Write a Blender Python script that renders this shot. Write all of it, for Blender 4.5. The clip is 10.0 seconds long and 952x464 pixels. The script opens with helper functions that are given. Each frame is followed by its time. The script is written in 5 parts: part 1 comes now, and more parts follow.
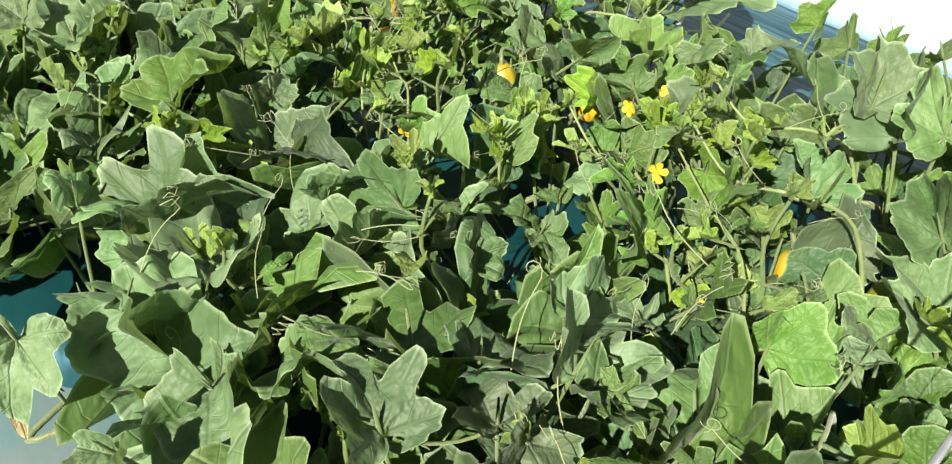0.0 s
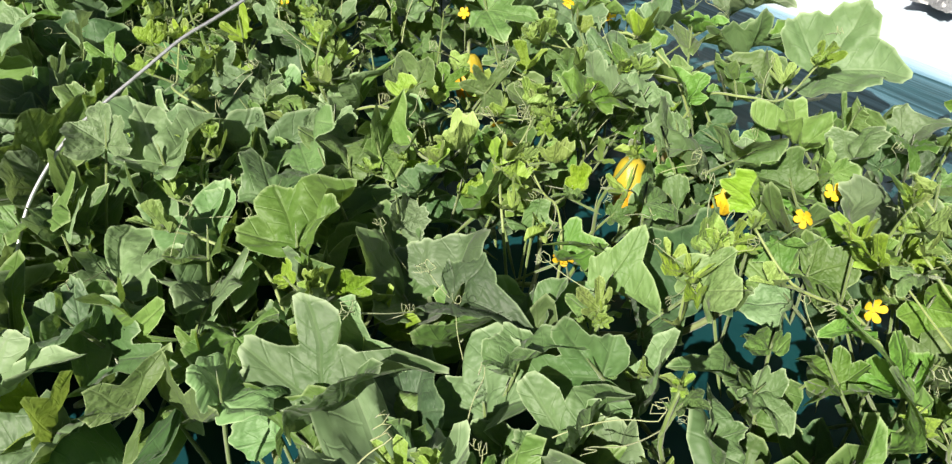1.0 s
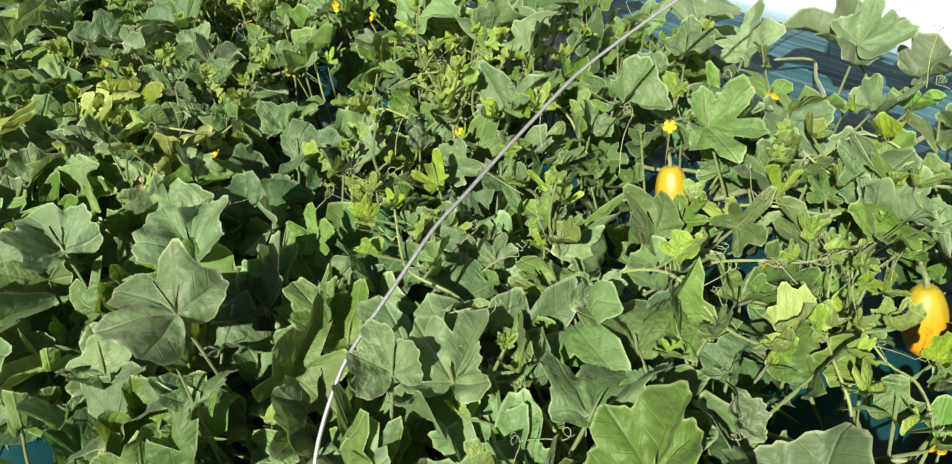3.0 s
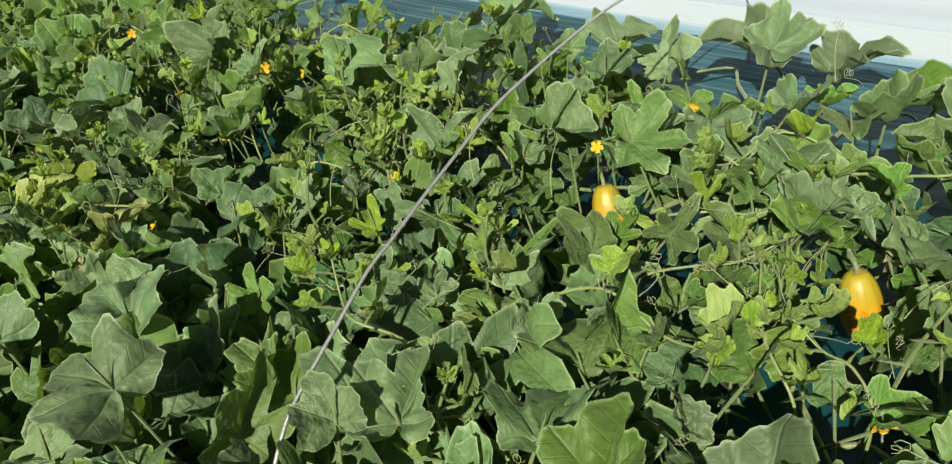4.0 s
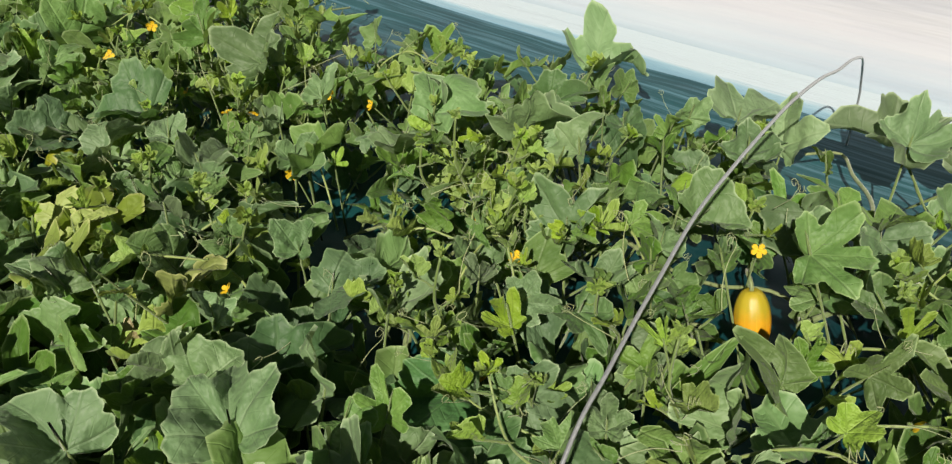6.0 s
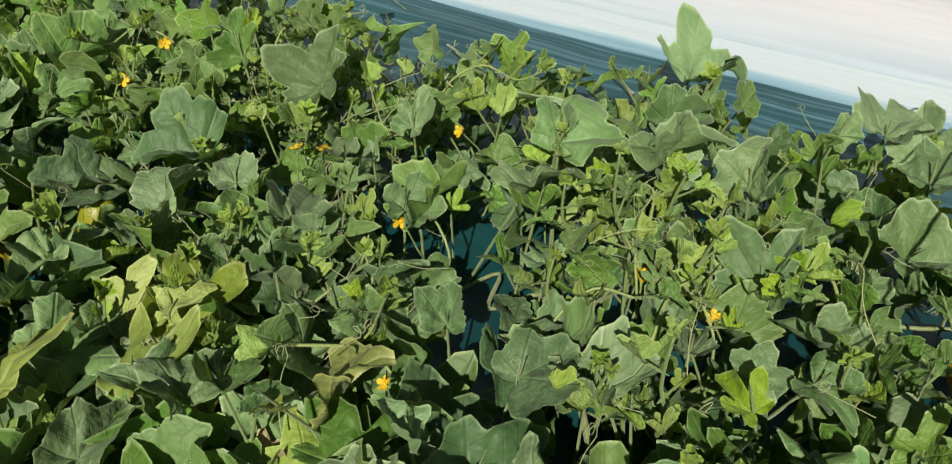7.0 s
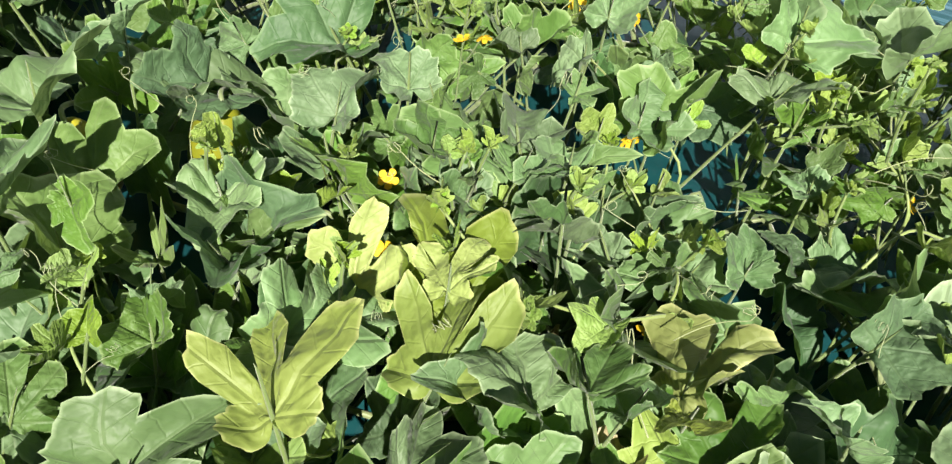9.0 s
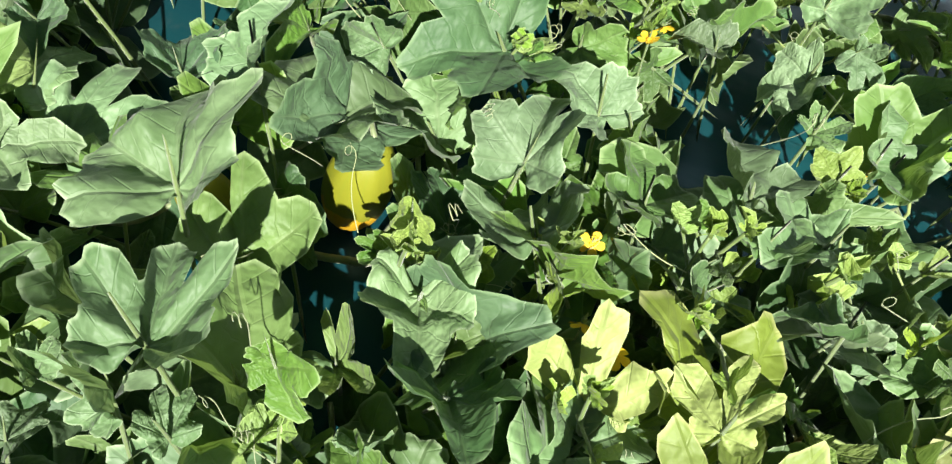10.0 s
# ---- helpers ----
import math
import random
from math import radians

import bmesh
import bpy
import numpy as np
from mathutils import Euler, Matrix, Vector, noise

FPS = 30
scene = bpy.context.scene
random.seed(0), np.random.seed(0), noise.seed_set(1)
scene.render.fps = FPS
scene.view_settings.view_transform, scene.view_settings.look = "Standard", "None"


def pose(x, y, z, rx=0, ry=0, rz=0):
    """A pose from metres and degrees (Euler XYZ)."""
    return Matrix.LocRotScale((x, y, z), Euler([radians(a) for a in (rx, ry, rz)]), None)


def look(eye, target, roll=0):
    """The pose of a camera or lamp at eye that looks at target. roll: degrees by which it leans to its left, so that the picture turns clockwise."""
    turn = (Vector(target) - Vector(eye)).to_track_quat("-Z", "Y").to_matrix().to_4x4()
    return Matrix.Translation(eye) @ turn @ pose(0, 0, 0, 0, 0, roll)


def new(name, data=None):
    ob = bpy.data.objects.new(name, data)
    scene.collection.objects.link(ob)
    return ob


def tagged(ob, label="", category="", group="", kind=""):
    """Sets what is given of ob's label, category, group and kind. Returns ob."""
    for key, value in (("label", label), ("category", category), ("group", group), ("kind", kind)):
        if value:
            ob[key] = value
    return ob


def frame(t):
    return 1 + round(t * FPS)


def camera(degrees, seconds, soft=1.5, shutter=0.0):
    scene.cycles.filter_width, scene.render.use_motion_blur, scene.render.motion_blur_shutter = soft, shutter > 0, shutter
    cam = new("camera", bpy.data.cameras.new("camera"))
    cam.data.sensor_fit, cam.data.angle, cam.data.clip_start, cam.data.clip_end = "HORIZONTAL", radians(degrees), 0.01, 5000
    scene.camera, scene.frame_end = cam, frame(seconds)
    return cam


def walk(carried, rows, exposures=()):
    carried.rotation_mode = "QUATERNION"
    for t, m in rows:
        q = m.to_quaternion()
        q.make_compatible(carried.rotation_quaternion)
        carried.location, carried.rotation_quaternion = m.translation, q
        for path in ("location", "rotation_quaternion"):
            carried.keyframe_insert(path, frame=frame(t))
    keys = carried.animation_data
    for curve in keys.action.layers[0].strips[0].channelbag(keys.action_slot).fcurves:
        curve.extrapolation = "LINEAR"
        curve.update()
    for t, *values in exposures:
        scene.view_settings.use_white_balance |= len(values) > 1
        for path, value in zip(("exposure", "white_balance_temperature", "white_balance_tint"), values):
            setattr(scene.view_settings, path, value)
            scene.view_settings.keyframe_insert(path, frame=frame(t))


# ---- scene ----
cam = camera(63.5, 10.0, soft=1.3)
PATH = [
    (0, (0.313, 0.331, 0.624), (1.184, 1.600, -0.653), 0.6),
    (0.5, (0.271, 0.450, 0.645), (1.215, 1.680, -0.618), 0.1),
    (1, (0.255, 0.604, 0.660), (1.180, 1.845, -0.606), -0.4),
    (1.5, (0.237, 0.760, 0.682), (1.091, 2.004, -0.631), -3.8),
    (2, (0.196, 0.896, 0.730), (1.117, 2.156, -0.520), -5.0),
    (2.2, (0.185, 0.966, 0.784), (1.083, 2.181, -0.526), -6.2),
    (3.3, (0.134, 0.932, 0.743), (1.081, 2.235, -0.442), -8.7),
    (3.5, (0.148, 0.914, 0.741), (1.131, 2.207, -0.428), -10.6),
    (4, (0.166, 0.914, 0.746), (1.194, 2.181, -0.411), -12.6),
    (4.5, (0.170, 0.924, 0.749), (1.228, 2.183, -0.388), -12.8),
    (5, (0.150, 0.969, 0.745), (1.231, 2.202, -0.401), -10.2),
    (5.5, (0.159, 1.113, 0.777), (1.303, 2.223, -0.430), -9.8),
    (6, (0.118, 1.259, 0.783), (1.279, 2.385, -0.394), -3.1),
    (6.2, (0.107, 1.302, 0.793), (1.258, 2.449, -0.373), -0.9),
    (7.3, (0.066, 1.705, 0.743), (1.372, 2.607, -0.475), -2.9),
    (7.5, (0.067, 1.731, 0.736), (1.386, 2.608, -0.485), -3.0),
    (8, (0.038, 1.853, 0.722), (1.357, 2.579, -0.595), 1.5),
    (8.5, (-0.006, 2.011, 0.721), (1.311, 2.577, -0.674), 6.5),
    (9, (-0.004, 2.104, 0.706), (1.234, 2.612, -0.780), 7.6),
    (9.5, (0.042, 2.268, 0.677), (1.139, 2.712, -0.935), 12.7),
    (10, (0.120, 2.417, 0.700), (1.115, 2.691, -1.013), 12.9),
]
walk(cam, [(t, look(eye, target, roll)) for t, eye, target, roll in PATH],
     ((0, 1.03, 6250, 15), (1, 0.98, 6300, 15), (2.2, 0.97, 6350, 15), (3.5, 0.66, 6500, 12), (4.5, 0.26, 6500, 11), (5.5, 0.46, 6500, 12), (6.2, 0.26, 6500, 12),
      (7.5, 0.29, 6450, 12), (8.5, 0.95, 6250, 14), (9.5, 1.22, 6050, 16), (10, 1.32, 5900, 16)))

# ---- light ----
SUN = Vector((-0.72, -0.36, 0.68)).normalized()      # the way to the sun
world = bpy.data.worlds.new("daylight")
scene.world = world
world.use_nodes = True
wn = world.node_tree
sky = wn.nodes.new("ShaderNodeTexSky")
sky.sky_type, sky.sun_disc = "NISHITA", False
sky.sun_elevation, sky.sun_rotation = math.asin(SUN.z), math.atan2(SUN.x, SUN.y) % (2 * math.pi)
wn.nodes["Background"].inputs["Strength"].default_value = 0.017
wn.links.new(sky.outputs["Color"], wn.nodes["Background"].inputs["Color"])
sun_data = bpy.data.lights.new("sun", "SUN")
sun_data.energy, sun_data.angle, sun_data.color = 5.9, radians(0.7), (1.0, 0.93, 0.78)
sun = new("sun", sun_data)
sun.matrix_world = look(SUN * 30, (0, 0, 0))


# ---- materials ----
class Nodes:
    """Short hands for building a node material."""

    def __init__(self, name):
        self.mat = bpy.data.materials.new(name)
        self.mat.use_nodes = True
        self.tree = self.mat.node_tree
        self.tree.nodes.clear()
        self.out = self.node("ShaderNodeOutputMaterial")

    def node(self, kind, **sockets):
        n = self.tree.nodes.new(kind)
        for key, value in sockets.items():
            self.set(n, key.replace("_", " "), value)
        return n

    def set(self, n, key, value):
        socket = n.inputs[key]
        if isinstance(value, bpy.types.NodeSocket):
            self.tree.links.new(value, socket)
        else:
            socket.default_value = value

    def math(self, op, a, b=0.0, c=0.0, clamp=False):
        n = self.tree.nodes.new("ShaderNodeMath")
        n.operation, n.use_clamp = op, clamp
        for i, value in enumerate((a, b, c)):
            self.set(n, i, value)
        return n.outputs[0]

    def mix(self, fac, a, b, blend="MIX"):
        n = self.tree.nodes.new("ShaderNodeMix")
        n.data_type, n.blend_type = "RGBA", blend
        for i, value in ((0, fac), (6, a), (7, b)):
            self.set(n, i, value)
        return n.outputs[2]

    def ramp(self, fac, *stops):
        n = self.tree.nodes.new("ShaderNodeValToRGB")
        while len(n.color_ramp.elements) < len(stops):
            n.color_ramp.elements.new(0.5)
        for e, (pos, col) in zip(n.color_ramp.elements, stops):
            e.position, e.color = pos, (*col, 1.0) if len(col) == 3 else col
        self.set(n, "Fac", fac)
        return n.outputs["Color"]

    def noise(self, vector, scale, detail=3.0, rough=0.55):
        return self.node("ShaderNodeTexNoise", Vector=vector, Scale=scale, Detail=detail, Roughness=rough).outputs["Fac"]

    def bump(self, height, strength, distance, normal=None):
        n = self.node("ShaderNodeBump", Height=height, Strength=strength, Distance=distance)
        if normal is not None:
            self.set(n, "Normal", normal)
        return n.outputs["Normal"]

    def scaled(self, vector, x, y, z):
        n = self.node("ShaderNodeMapping", Vector=vector)
        n.inputs["Scale"].default_value = (x, y, z)
        return n.outputs["Vector"]

    def done(self, shader):
        self.tree.links.new(shader, self.out.inputs["Surface"])
        return self.mat


def rgb(r, g, b):
    return (r, g, b, 1.0)


LOBES = (0, 50, -50, 102, -102)          # degrees of the main veins from the tip


def leaf_material(name, dark, light, vein, glow, through_share):
    """Hairy melon leaf: palmate veins, a net of fine veins, uneven green, light passing through."""
    m = Nodes(name)
    lay = m.node("ShaderNodeUVMap")
    lay.uv_map = "plan"
    spread = m.node("ShaderNodeMapping", Vector=lay.outputs["UV"])
    spread.inputs["Location"].default_value, spread.inputs["Scale"].default_value = (-1.25, -1.25, 0), (2.5, 2.5, 1)
    tex = spread.outputs["Vector"]
    info = m.node("ShaderNodeObjectInfo")
    sep = m.node("ShaderNodeSeparateXYZ", Vector=tex)
    x, y = sep.outputs["X"], sep.outputs["Y"]
    veins = None
    for deg in LOBES:
        s, c = math.sin(radians(deg)), math.cos(radians(deg))
        across = m.math("ABSOLUTE", m.math("SUBTRACT", m.math("MULTIPLY", x, c), m.math("MULTIPLY", y, s)))
        along = m.math("ADD", m.math("MULTIPLY", x, s), m.math("MULTIPLY", y, c))
        line = m.math("SUBTRACT", 1.0, m.math("DIVIDE", across, 0.026), clamp=True)
        line = m.math("MULTIPLY", line, m.math("GREATER_THAN", along, 0.0))
        ribs = m.math("FRACT", m.math("MULTIPLY", m.math("SUBTRACT", along, m.math("MULTIPLY", across, 0.75)), 5.5))
        rib = m.math("SUBTRACT", 1.0, m.math("DIVIDE", m.math("ABSOLUTE", m.math("SUBTRACT", ribs, 0.5)), 0.07), clamp=True)
        near = m.math("MULTIPLY", m.math("LESS_THAN", across, m.math("MULTIPLY", along, 0.5)), m.math("GREATER_THAN", along, 0.05))
        rib = m.math("MULTIPLY", m.math("MULTIPLY", rib, near), 0.28)
        both = m.math("MAXIMUM", line, rib)
        veins = both if veins is None else m.math("MAXIMUM", veins, both)
    net = m.node("ShaderNodeTexVoronoi", Vector=tex, Scale=13.0)
    net.feature = "DISTANCE_TO_EDGE"
    cells = m.math("MULTIPLY", net.outputs["Distance"], 4.0, clamp=True)
    offset = m.node("ShaderNodeVectorMath", Vector=tex)
    offset.operation = "ADD"
    shift = m.node("ShaderNodeCombineXYZ", X=m.math("MULTIPLY", info.outputs["Random"], 37.0), Y=info.outputs["Random"])
    m.tree.links.new(shift.outputs[0], offset.inputs[1])
    patch = m.noise(offset.outputs[0], 2.2, 4.0)
    fine = m.noise(offset.outputs[0], 26.0, 2.0)
    col = m.mix(m.ramp(patch, (0.32, (0, 0, 0)), (0.68, (1, 1, 1))), rgb(*dark), rgb(*light))
    col = m.mix(m.math("MULTIPLY", fine, 0.2), col, rgb(*[0.55 * v for v in dark]))
    col = m.mix(m.math("MULTIPLY", veins, 0.16), col, rgb(*vein))
    hsv = m.node("ShaderNodeHueSaturation", Color=col)
    m.set(hsv, "Hue", m.math("ADD", 0.488, m.math("MULTIPLY", info.outputs["Random"], 0.022)))
    m.set(hsv, "Saturation", m.math("ADD", 0.92, m.math("MULTIPLY", m.math("FRACT", m.math("MULTIPLY", info.outputs["Random"], 7.3)), 0.3)))
    m.set(hsv, "Value", m.math("ADD", 0.44, m.math("MULTIPLY", m.math("FRACT", m.math("MULTIPLY", info.outputs["Random"], 13.7)), 0.44)))
    col = hsv.outputs["Color"]
    # now and then a dry, straw-coloured margin
    radius = m.math("SQRT", m.math("ADD", m.math("MULTIPLY", x, x), m.math("MULTIPLY", y, y)))
    dry = m.math("MULTIPLY", m.math("GREATER_THAN", m.math("FRACT", m.math("MULTIPLY", info.outputs["Random"], 5.1)), 0.97),
                 m.ramp(m.math("ADD", radius, m.math("MULTIPLY", patch, 0.5)), (1.05, (0, 0, 0)), (1.25, (1, 1, 1))))
    col = m.mix(m.math("MULTIPLY", dry, 0.8), col, rgb(0.42, 0.33, 0.16))
    # thin pale margin
    rim = m.node("ShaderNodeSeparateXYZ", Vector=m.node("ShaderNodeTexCoord").outputs["UV"]).outputs["X"]
    rim = m.ramp(rim, (0.945, (0, 0, 0)), (0.995, (1, 1, 1)))
    col = m.mix(m.math("MULTIPLY", rim, 0.34), col, rgb(*[min(0.8, 1.5 * v + 0.05) for v in vein]))
    height = m.math("SUBTRACT", m.math("MULTIPLY", cells, 0.012), m.math("MULTIPLY", veins, 0.20))
    height = m.math("ADD", height, m.math("ADD", m.math("MULTIPLY", m.noise(offset.outputs[0], 4.0, 2.0), 1.0), m.math("MULTIPLY", m.noise(offset.outputs[0], 10.0, 2.0), 0.10)))
    normal = m.bump(height, 0.42, 0.020)
    skin = m.node("ShaderNodeBsdfPrincipled", Base_Color=col, Roughness=0.56, Normal=normal)
    skin.inputs["Specular IOR Level"].default_value = 0.40
    skin.inputs["Sheen Weight"].default_value = 0.06
    skin.inputs["Sheen Roughness"].default_value = 0.4
    back = m.node("ShaderNodeBsdfTranslucent", Color=m.mix(0.6, col, rgb(*[0.7 * v for v in glow])), Normal=normal)
    shader = m.node("ShaderNodeMixShader", Fac=through_share)
    m.tree.links.new(skin.outputs[0], shader.inputs[1])
    m.tree.links.new(back.outputs[0], shader.inputs[2])
    return m.done(shader.outputs[0])


def stem_material(name, a, b, rough=0.5):
    m = Nodes(name)
    tex = m.node("ShaderNodeTexCoord").outputs["Object"]
    info = m.node("ShaderNodeObjectInfo")
    n = m.noise(m.scaled(tex, 40, 40, 9), 3.0, 3.0)
    col = m.mix(m.ramp(n, (0.3, (0, 0, 0)), (0.7, (1, 1, 1))), rgb(*a), rgb(*b))
    col = m.mix(m.math("MULTIPLY", info.outputs["Random"], 0.4), col, rgb(a[0] * 1.5, a[1] * 1.25, a[2]))
    p = m.node("ShaderNodeBsdfPrincipled", Base_Color=col, Roughness=rough, Normal=m.bump(n, 0.4, 0.004))
    p.inputs["Sheen Weight"].default_value = 0.3
    back = m.node("ShaderNodeBsdfTranslucent", Color=col)
    mixed = m.node("ShaderNodeMixShader", Fac=0.18)
    m.tree.links.new(p.outputs[0], mixed.inputs[1])
    m.tree.links.new(back.outputs[0], mixed.inputs[2])
    return m.done(mixed.outputs[0])


def film_material(name, low, high, rough, wrinkle, spec=0.5, dusty=0.2, sheen=(1, 1, 1)):
    """Plastic film: long creases along the row, fine crackle, dust."""
    m = Nodes(name)
    tex = m.node("ShaderNodeTexCoord").outputs["Object"]
    long = m.noise(m.scaled(tex, 15, 1.2, 15), 1.0, 3.0, 0.5)
    crack = m.noise(m.scaled(tex, 34, 9, 34), 1.0, 3.0, 0.55)
    broad = m.noise(tex, 3.0, 4.0)
    dust = m.noise(tex, 38.0, 5.0, 0.7)
    col = m.mix(m.ramp(broad, (0.35, (0, 0, 0)), (0.65, (1, 1, 1))), rgb(*low), rgb(*high))
    col = m.mix(m.math("MULTIPLY", m.ramp(dust, (0.56, (0, 0, 0)), (0.8, (1, 1, 1))), dusty), col, rgb(0.16, 0.14, 0.11))
    h = m.math("ADD", m.math("MULTIPLY", long, 1.0), m.math("MULTIPLY", crack, 0.3))
    p = m.node("ShaderNodeBsdfPrincipled", Base_Color=col, Normal=m.bump(h, wrinkle, 0.03))
    m.set(p, "Roughness", m.math("ADD", rough, m.math("MULTIPLY", dust, 0.12)))
    p.inputs["Specular IOR Level"].default_value = spec
    p.inputs["Specular Tint"].default_value = rgb(*sheen)
    return m.done(p.outputs[0])


def mulch_material():
    """Glossy dark teal film: few broad creases along the row, scattered dust; bluish streaks paint in the wall's
    reflection.
    """
    m = Nodes("black_mulch_film")
    tex = m.node("ShaderNodeTexCoord").outputs["Object"]
    x = m.node("ShaderNodeSeparateXYZ", Vector=tex).outputs["X"]
    long = m.noise(m.scaled(tex, 11, 0.9, 11), 1.0, 2.0, 0.45)
    crack = m.noise(m.scaled(tex, 30, 7, 30), 1.0, 3.0, 0.5)
    streak = m.noise(m.scaled(tex, 75, 1.3, 75), 1.0, 5.0, 0.62)
    broad = m.noise(tex, 2.4, 4.0)
    dust = m.noise(tex, 30.0, 5.0, 0.7)
    col = m.mix(m.ramp(broad, (0.35, (0, 0, 0)), (0.65, (1, 1, 1))), rgb(0.0035, 0.026, 0.031), rgb(0.0075, 0.051, 0.054))
    # reflected brightness near the wall, put into the colour as bluish streaks
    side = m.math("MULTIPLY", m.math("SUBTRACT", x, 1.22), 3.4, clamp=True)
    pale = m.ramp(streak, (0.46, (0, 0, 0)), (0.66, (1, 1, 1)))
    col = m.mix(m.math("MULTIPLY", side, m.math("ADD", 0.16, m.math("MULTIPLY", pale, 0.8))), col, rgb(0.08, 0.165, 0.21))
    col = m.mix(m.math("MULTIPLY", m.ramp(dust, (0.58, (0, 0, 0)), (0.82, (1, 1, 1))), 0.12), col, rgb(0.13, 0.13, 0.11))
    h = m.math("ADD", long, m.math("MULTIPLY", crack, 0.16))
    p = m.node("ShaderNodeBsdfPrincipled", Base_Color=col, Normal=m.bump(h, 0.26, 0.03))
    m.set(p, "Roughness", m.math("ADD", m.math("MULTIPLY", dust, 0.12), m.math("ADD", 0.34, m.math("MULTIPLY", side, 0.15))))
    m.set(p, "Specular IOR Level", m.math("SUBTRACT", 0.4, m.math("MULTIPLY", side, 0.3)))
    p.inputs["Specular Tint"].default_value = rgb(0.4, 0.75, 1.0)
    return m.done(p.outputs[0])


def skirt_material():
    """Light blue film, whitish streaks closing up towards the wall: inner-edge shade and the brightening are painted
    into the colour.
    """
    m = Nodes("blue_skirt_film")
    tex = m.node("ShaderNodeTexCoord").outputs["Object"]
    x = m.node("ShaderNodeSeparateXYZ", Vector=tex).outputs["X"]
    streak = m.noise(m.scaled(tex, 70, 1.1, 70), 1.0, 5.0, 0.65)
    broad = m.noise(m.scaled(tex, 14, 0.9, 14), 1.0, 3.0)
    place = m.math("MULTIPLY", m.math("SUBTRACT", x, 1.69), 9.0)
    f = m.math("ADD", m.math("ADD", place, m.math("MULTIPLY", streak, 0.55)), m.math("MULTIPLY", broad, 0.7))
    # dark to near white across the strip: shade and glare set by colour
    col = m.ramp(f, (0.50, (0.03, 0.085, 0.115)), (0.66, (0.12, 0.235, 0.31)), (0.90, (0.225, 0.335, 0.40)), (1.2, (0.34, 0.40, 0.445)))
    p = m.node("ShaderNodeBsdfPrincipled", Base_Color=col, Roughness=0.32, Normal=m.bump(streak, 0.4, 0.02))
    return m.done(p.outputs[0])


def wall_material():
    """White greenhouse film: soft lilac and bluish bands lengthways, fine creases, a blue tinge at its foot."""
    m = Nodes("white_wall_film")
    tex = m.node("ShaderNodeTexCoord").outputs["Object"]
    z = m.node("ShaderNodeSeparateXYZ", Vector=tex).outputs["Z"]
    band = m.noise(m.scaled(tex, 9, 0.7, 14), 1.0, 4.0, 0.55)
    fine = m.noise(m.scaled(tex, 60, 2.0, 60), 1.0, 4.0, 0.6)
    col = m.ramp(m.math("ADD", m.math("MULTIPLY", band, 0.88), m.math("MULTIPLY", fine, 0.12)),
                 (0.30, (0.31, 0.325, 0.38)), (0.50, (0.375, 0.383, 0.42)), (0.70, (0.43, 0.435, 0.465)))
    foot = m.ramp(m.math("ADD", z, m.math("MULTIPLY", fine, 0.05)), (0.03, (1, 1, 1)), (0.13, (0, 0, 0)))
    col = m.mix(m.math("MULTIPLY", foot, 0.7), col, rgb(0.25, 0.35, 0.42))
    p = m.node("ShaderNodeBsdfPrincipled", Base_Color=col, Roughness=0.42, Normal=m.bump(m.math("ADD", band, m.math("MULTIPLY", fine, 0.06)), 0.35, 0.03))
    return m.done(p.outputs[0])


def petal_material():
    m = Nodes("flower_petal")
    tex = m.node("ShaderNodeTexCoord").outputs["Object"]
    n = m.noise(tex, 9.0)
    col = m.mix(n, rgb(0.85, 0.50, 0.015), rgb(0.95, 0.68, 0.03))
    p = m.node("ShaderNodeBsdfPrincipled", Base_Color=col, Roughness=0.5, Normal=m.bump(n, 0.3, 0.05))
    back = m.node("ShaderNodeBsdfTranslucent", Color=col)
    mixed = m.node("ShaderNodeMixShader", Fac=0.4)
    m.tree.links.new(p.outputs[0], mixed.inputs[1])
    m.tree.links.new(back.outputs[0], mixed.inputs[2])
    return m.done(mixed.outputs[0])


def melon_material(name, skin, stripe, shoulder, reach):
    """Smooth rind with ten paler grooves and a green stalk end. The fruit's axis is its own z, two units long."""
    m = Nodes(name)
    tex = m.node("ShaderNodeTexCoord").outputs["Object"]
    sep = m.node("ShaderNodeSeparateXYZ", Vector=tex)
    ang = m.math("ARCTAN2", sep.outputs["Y"], sep.outputs["X"])
    wave = m.math("ABSOLUTE", m.math("SINE", m.math("MULTIPLY", ang, 5.0)))
    n = m.noise(tex, 3.0, 4.0)
    line = m.ramp(m.math("ADD", wave, m.math("MULTIPLY", n, 0.12)), (0.08, (1, 1, 1)), (0.3, (0, 0, 0)))
    col = m.mix(m.ramp(n, (0.3, (0, 0, 0)), (0.7, (1, 1, 1))), rgb(*skin), rgb(*[v * 0.8 for v in skin]))
    col = m.mix(m.math("MULTIPLY", line, 0.45), col, rgb(*stripe))
    top = m.ramp(m.math("ADD", sep.outputs["Z"], m.math("MULTIPLY", n, 0.5)), (reach, (0, 0, 0)), (reach + 0.75, (1, 1, 1)))
    col = m.mix(m.math("MULTIPLY", top, 0.85), col, rgb(*shoulder))
    specks = m.noise(tex, 45.0, 2.0)
    col = m.mix(m.math("MULTIPLY", m.ramp(specks, (0.62, (0, 0, 0)), (0.75, (1, 1, 1))), 0.2), col, rgb(0.25, 0.2, 0.05))
    p = m.node("ShaderNodeBsdfPrincipled", Base_Color=col, Roughness=0.38, Normal=m.bump(specks, 0.12, 0.02))
    p.inputs["Subsurface Weight"].default_value = 0.0
    return m.done(p.outputs[0])


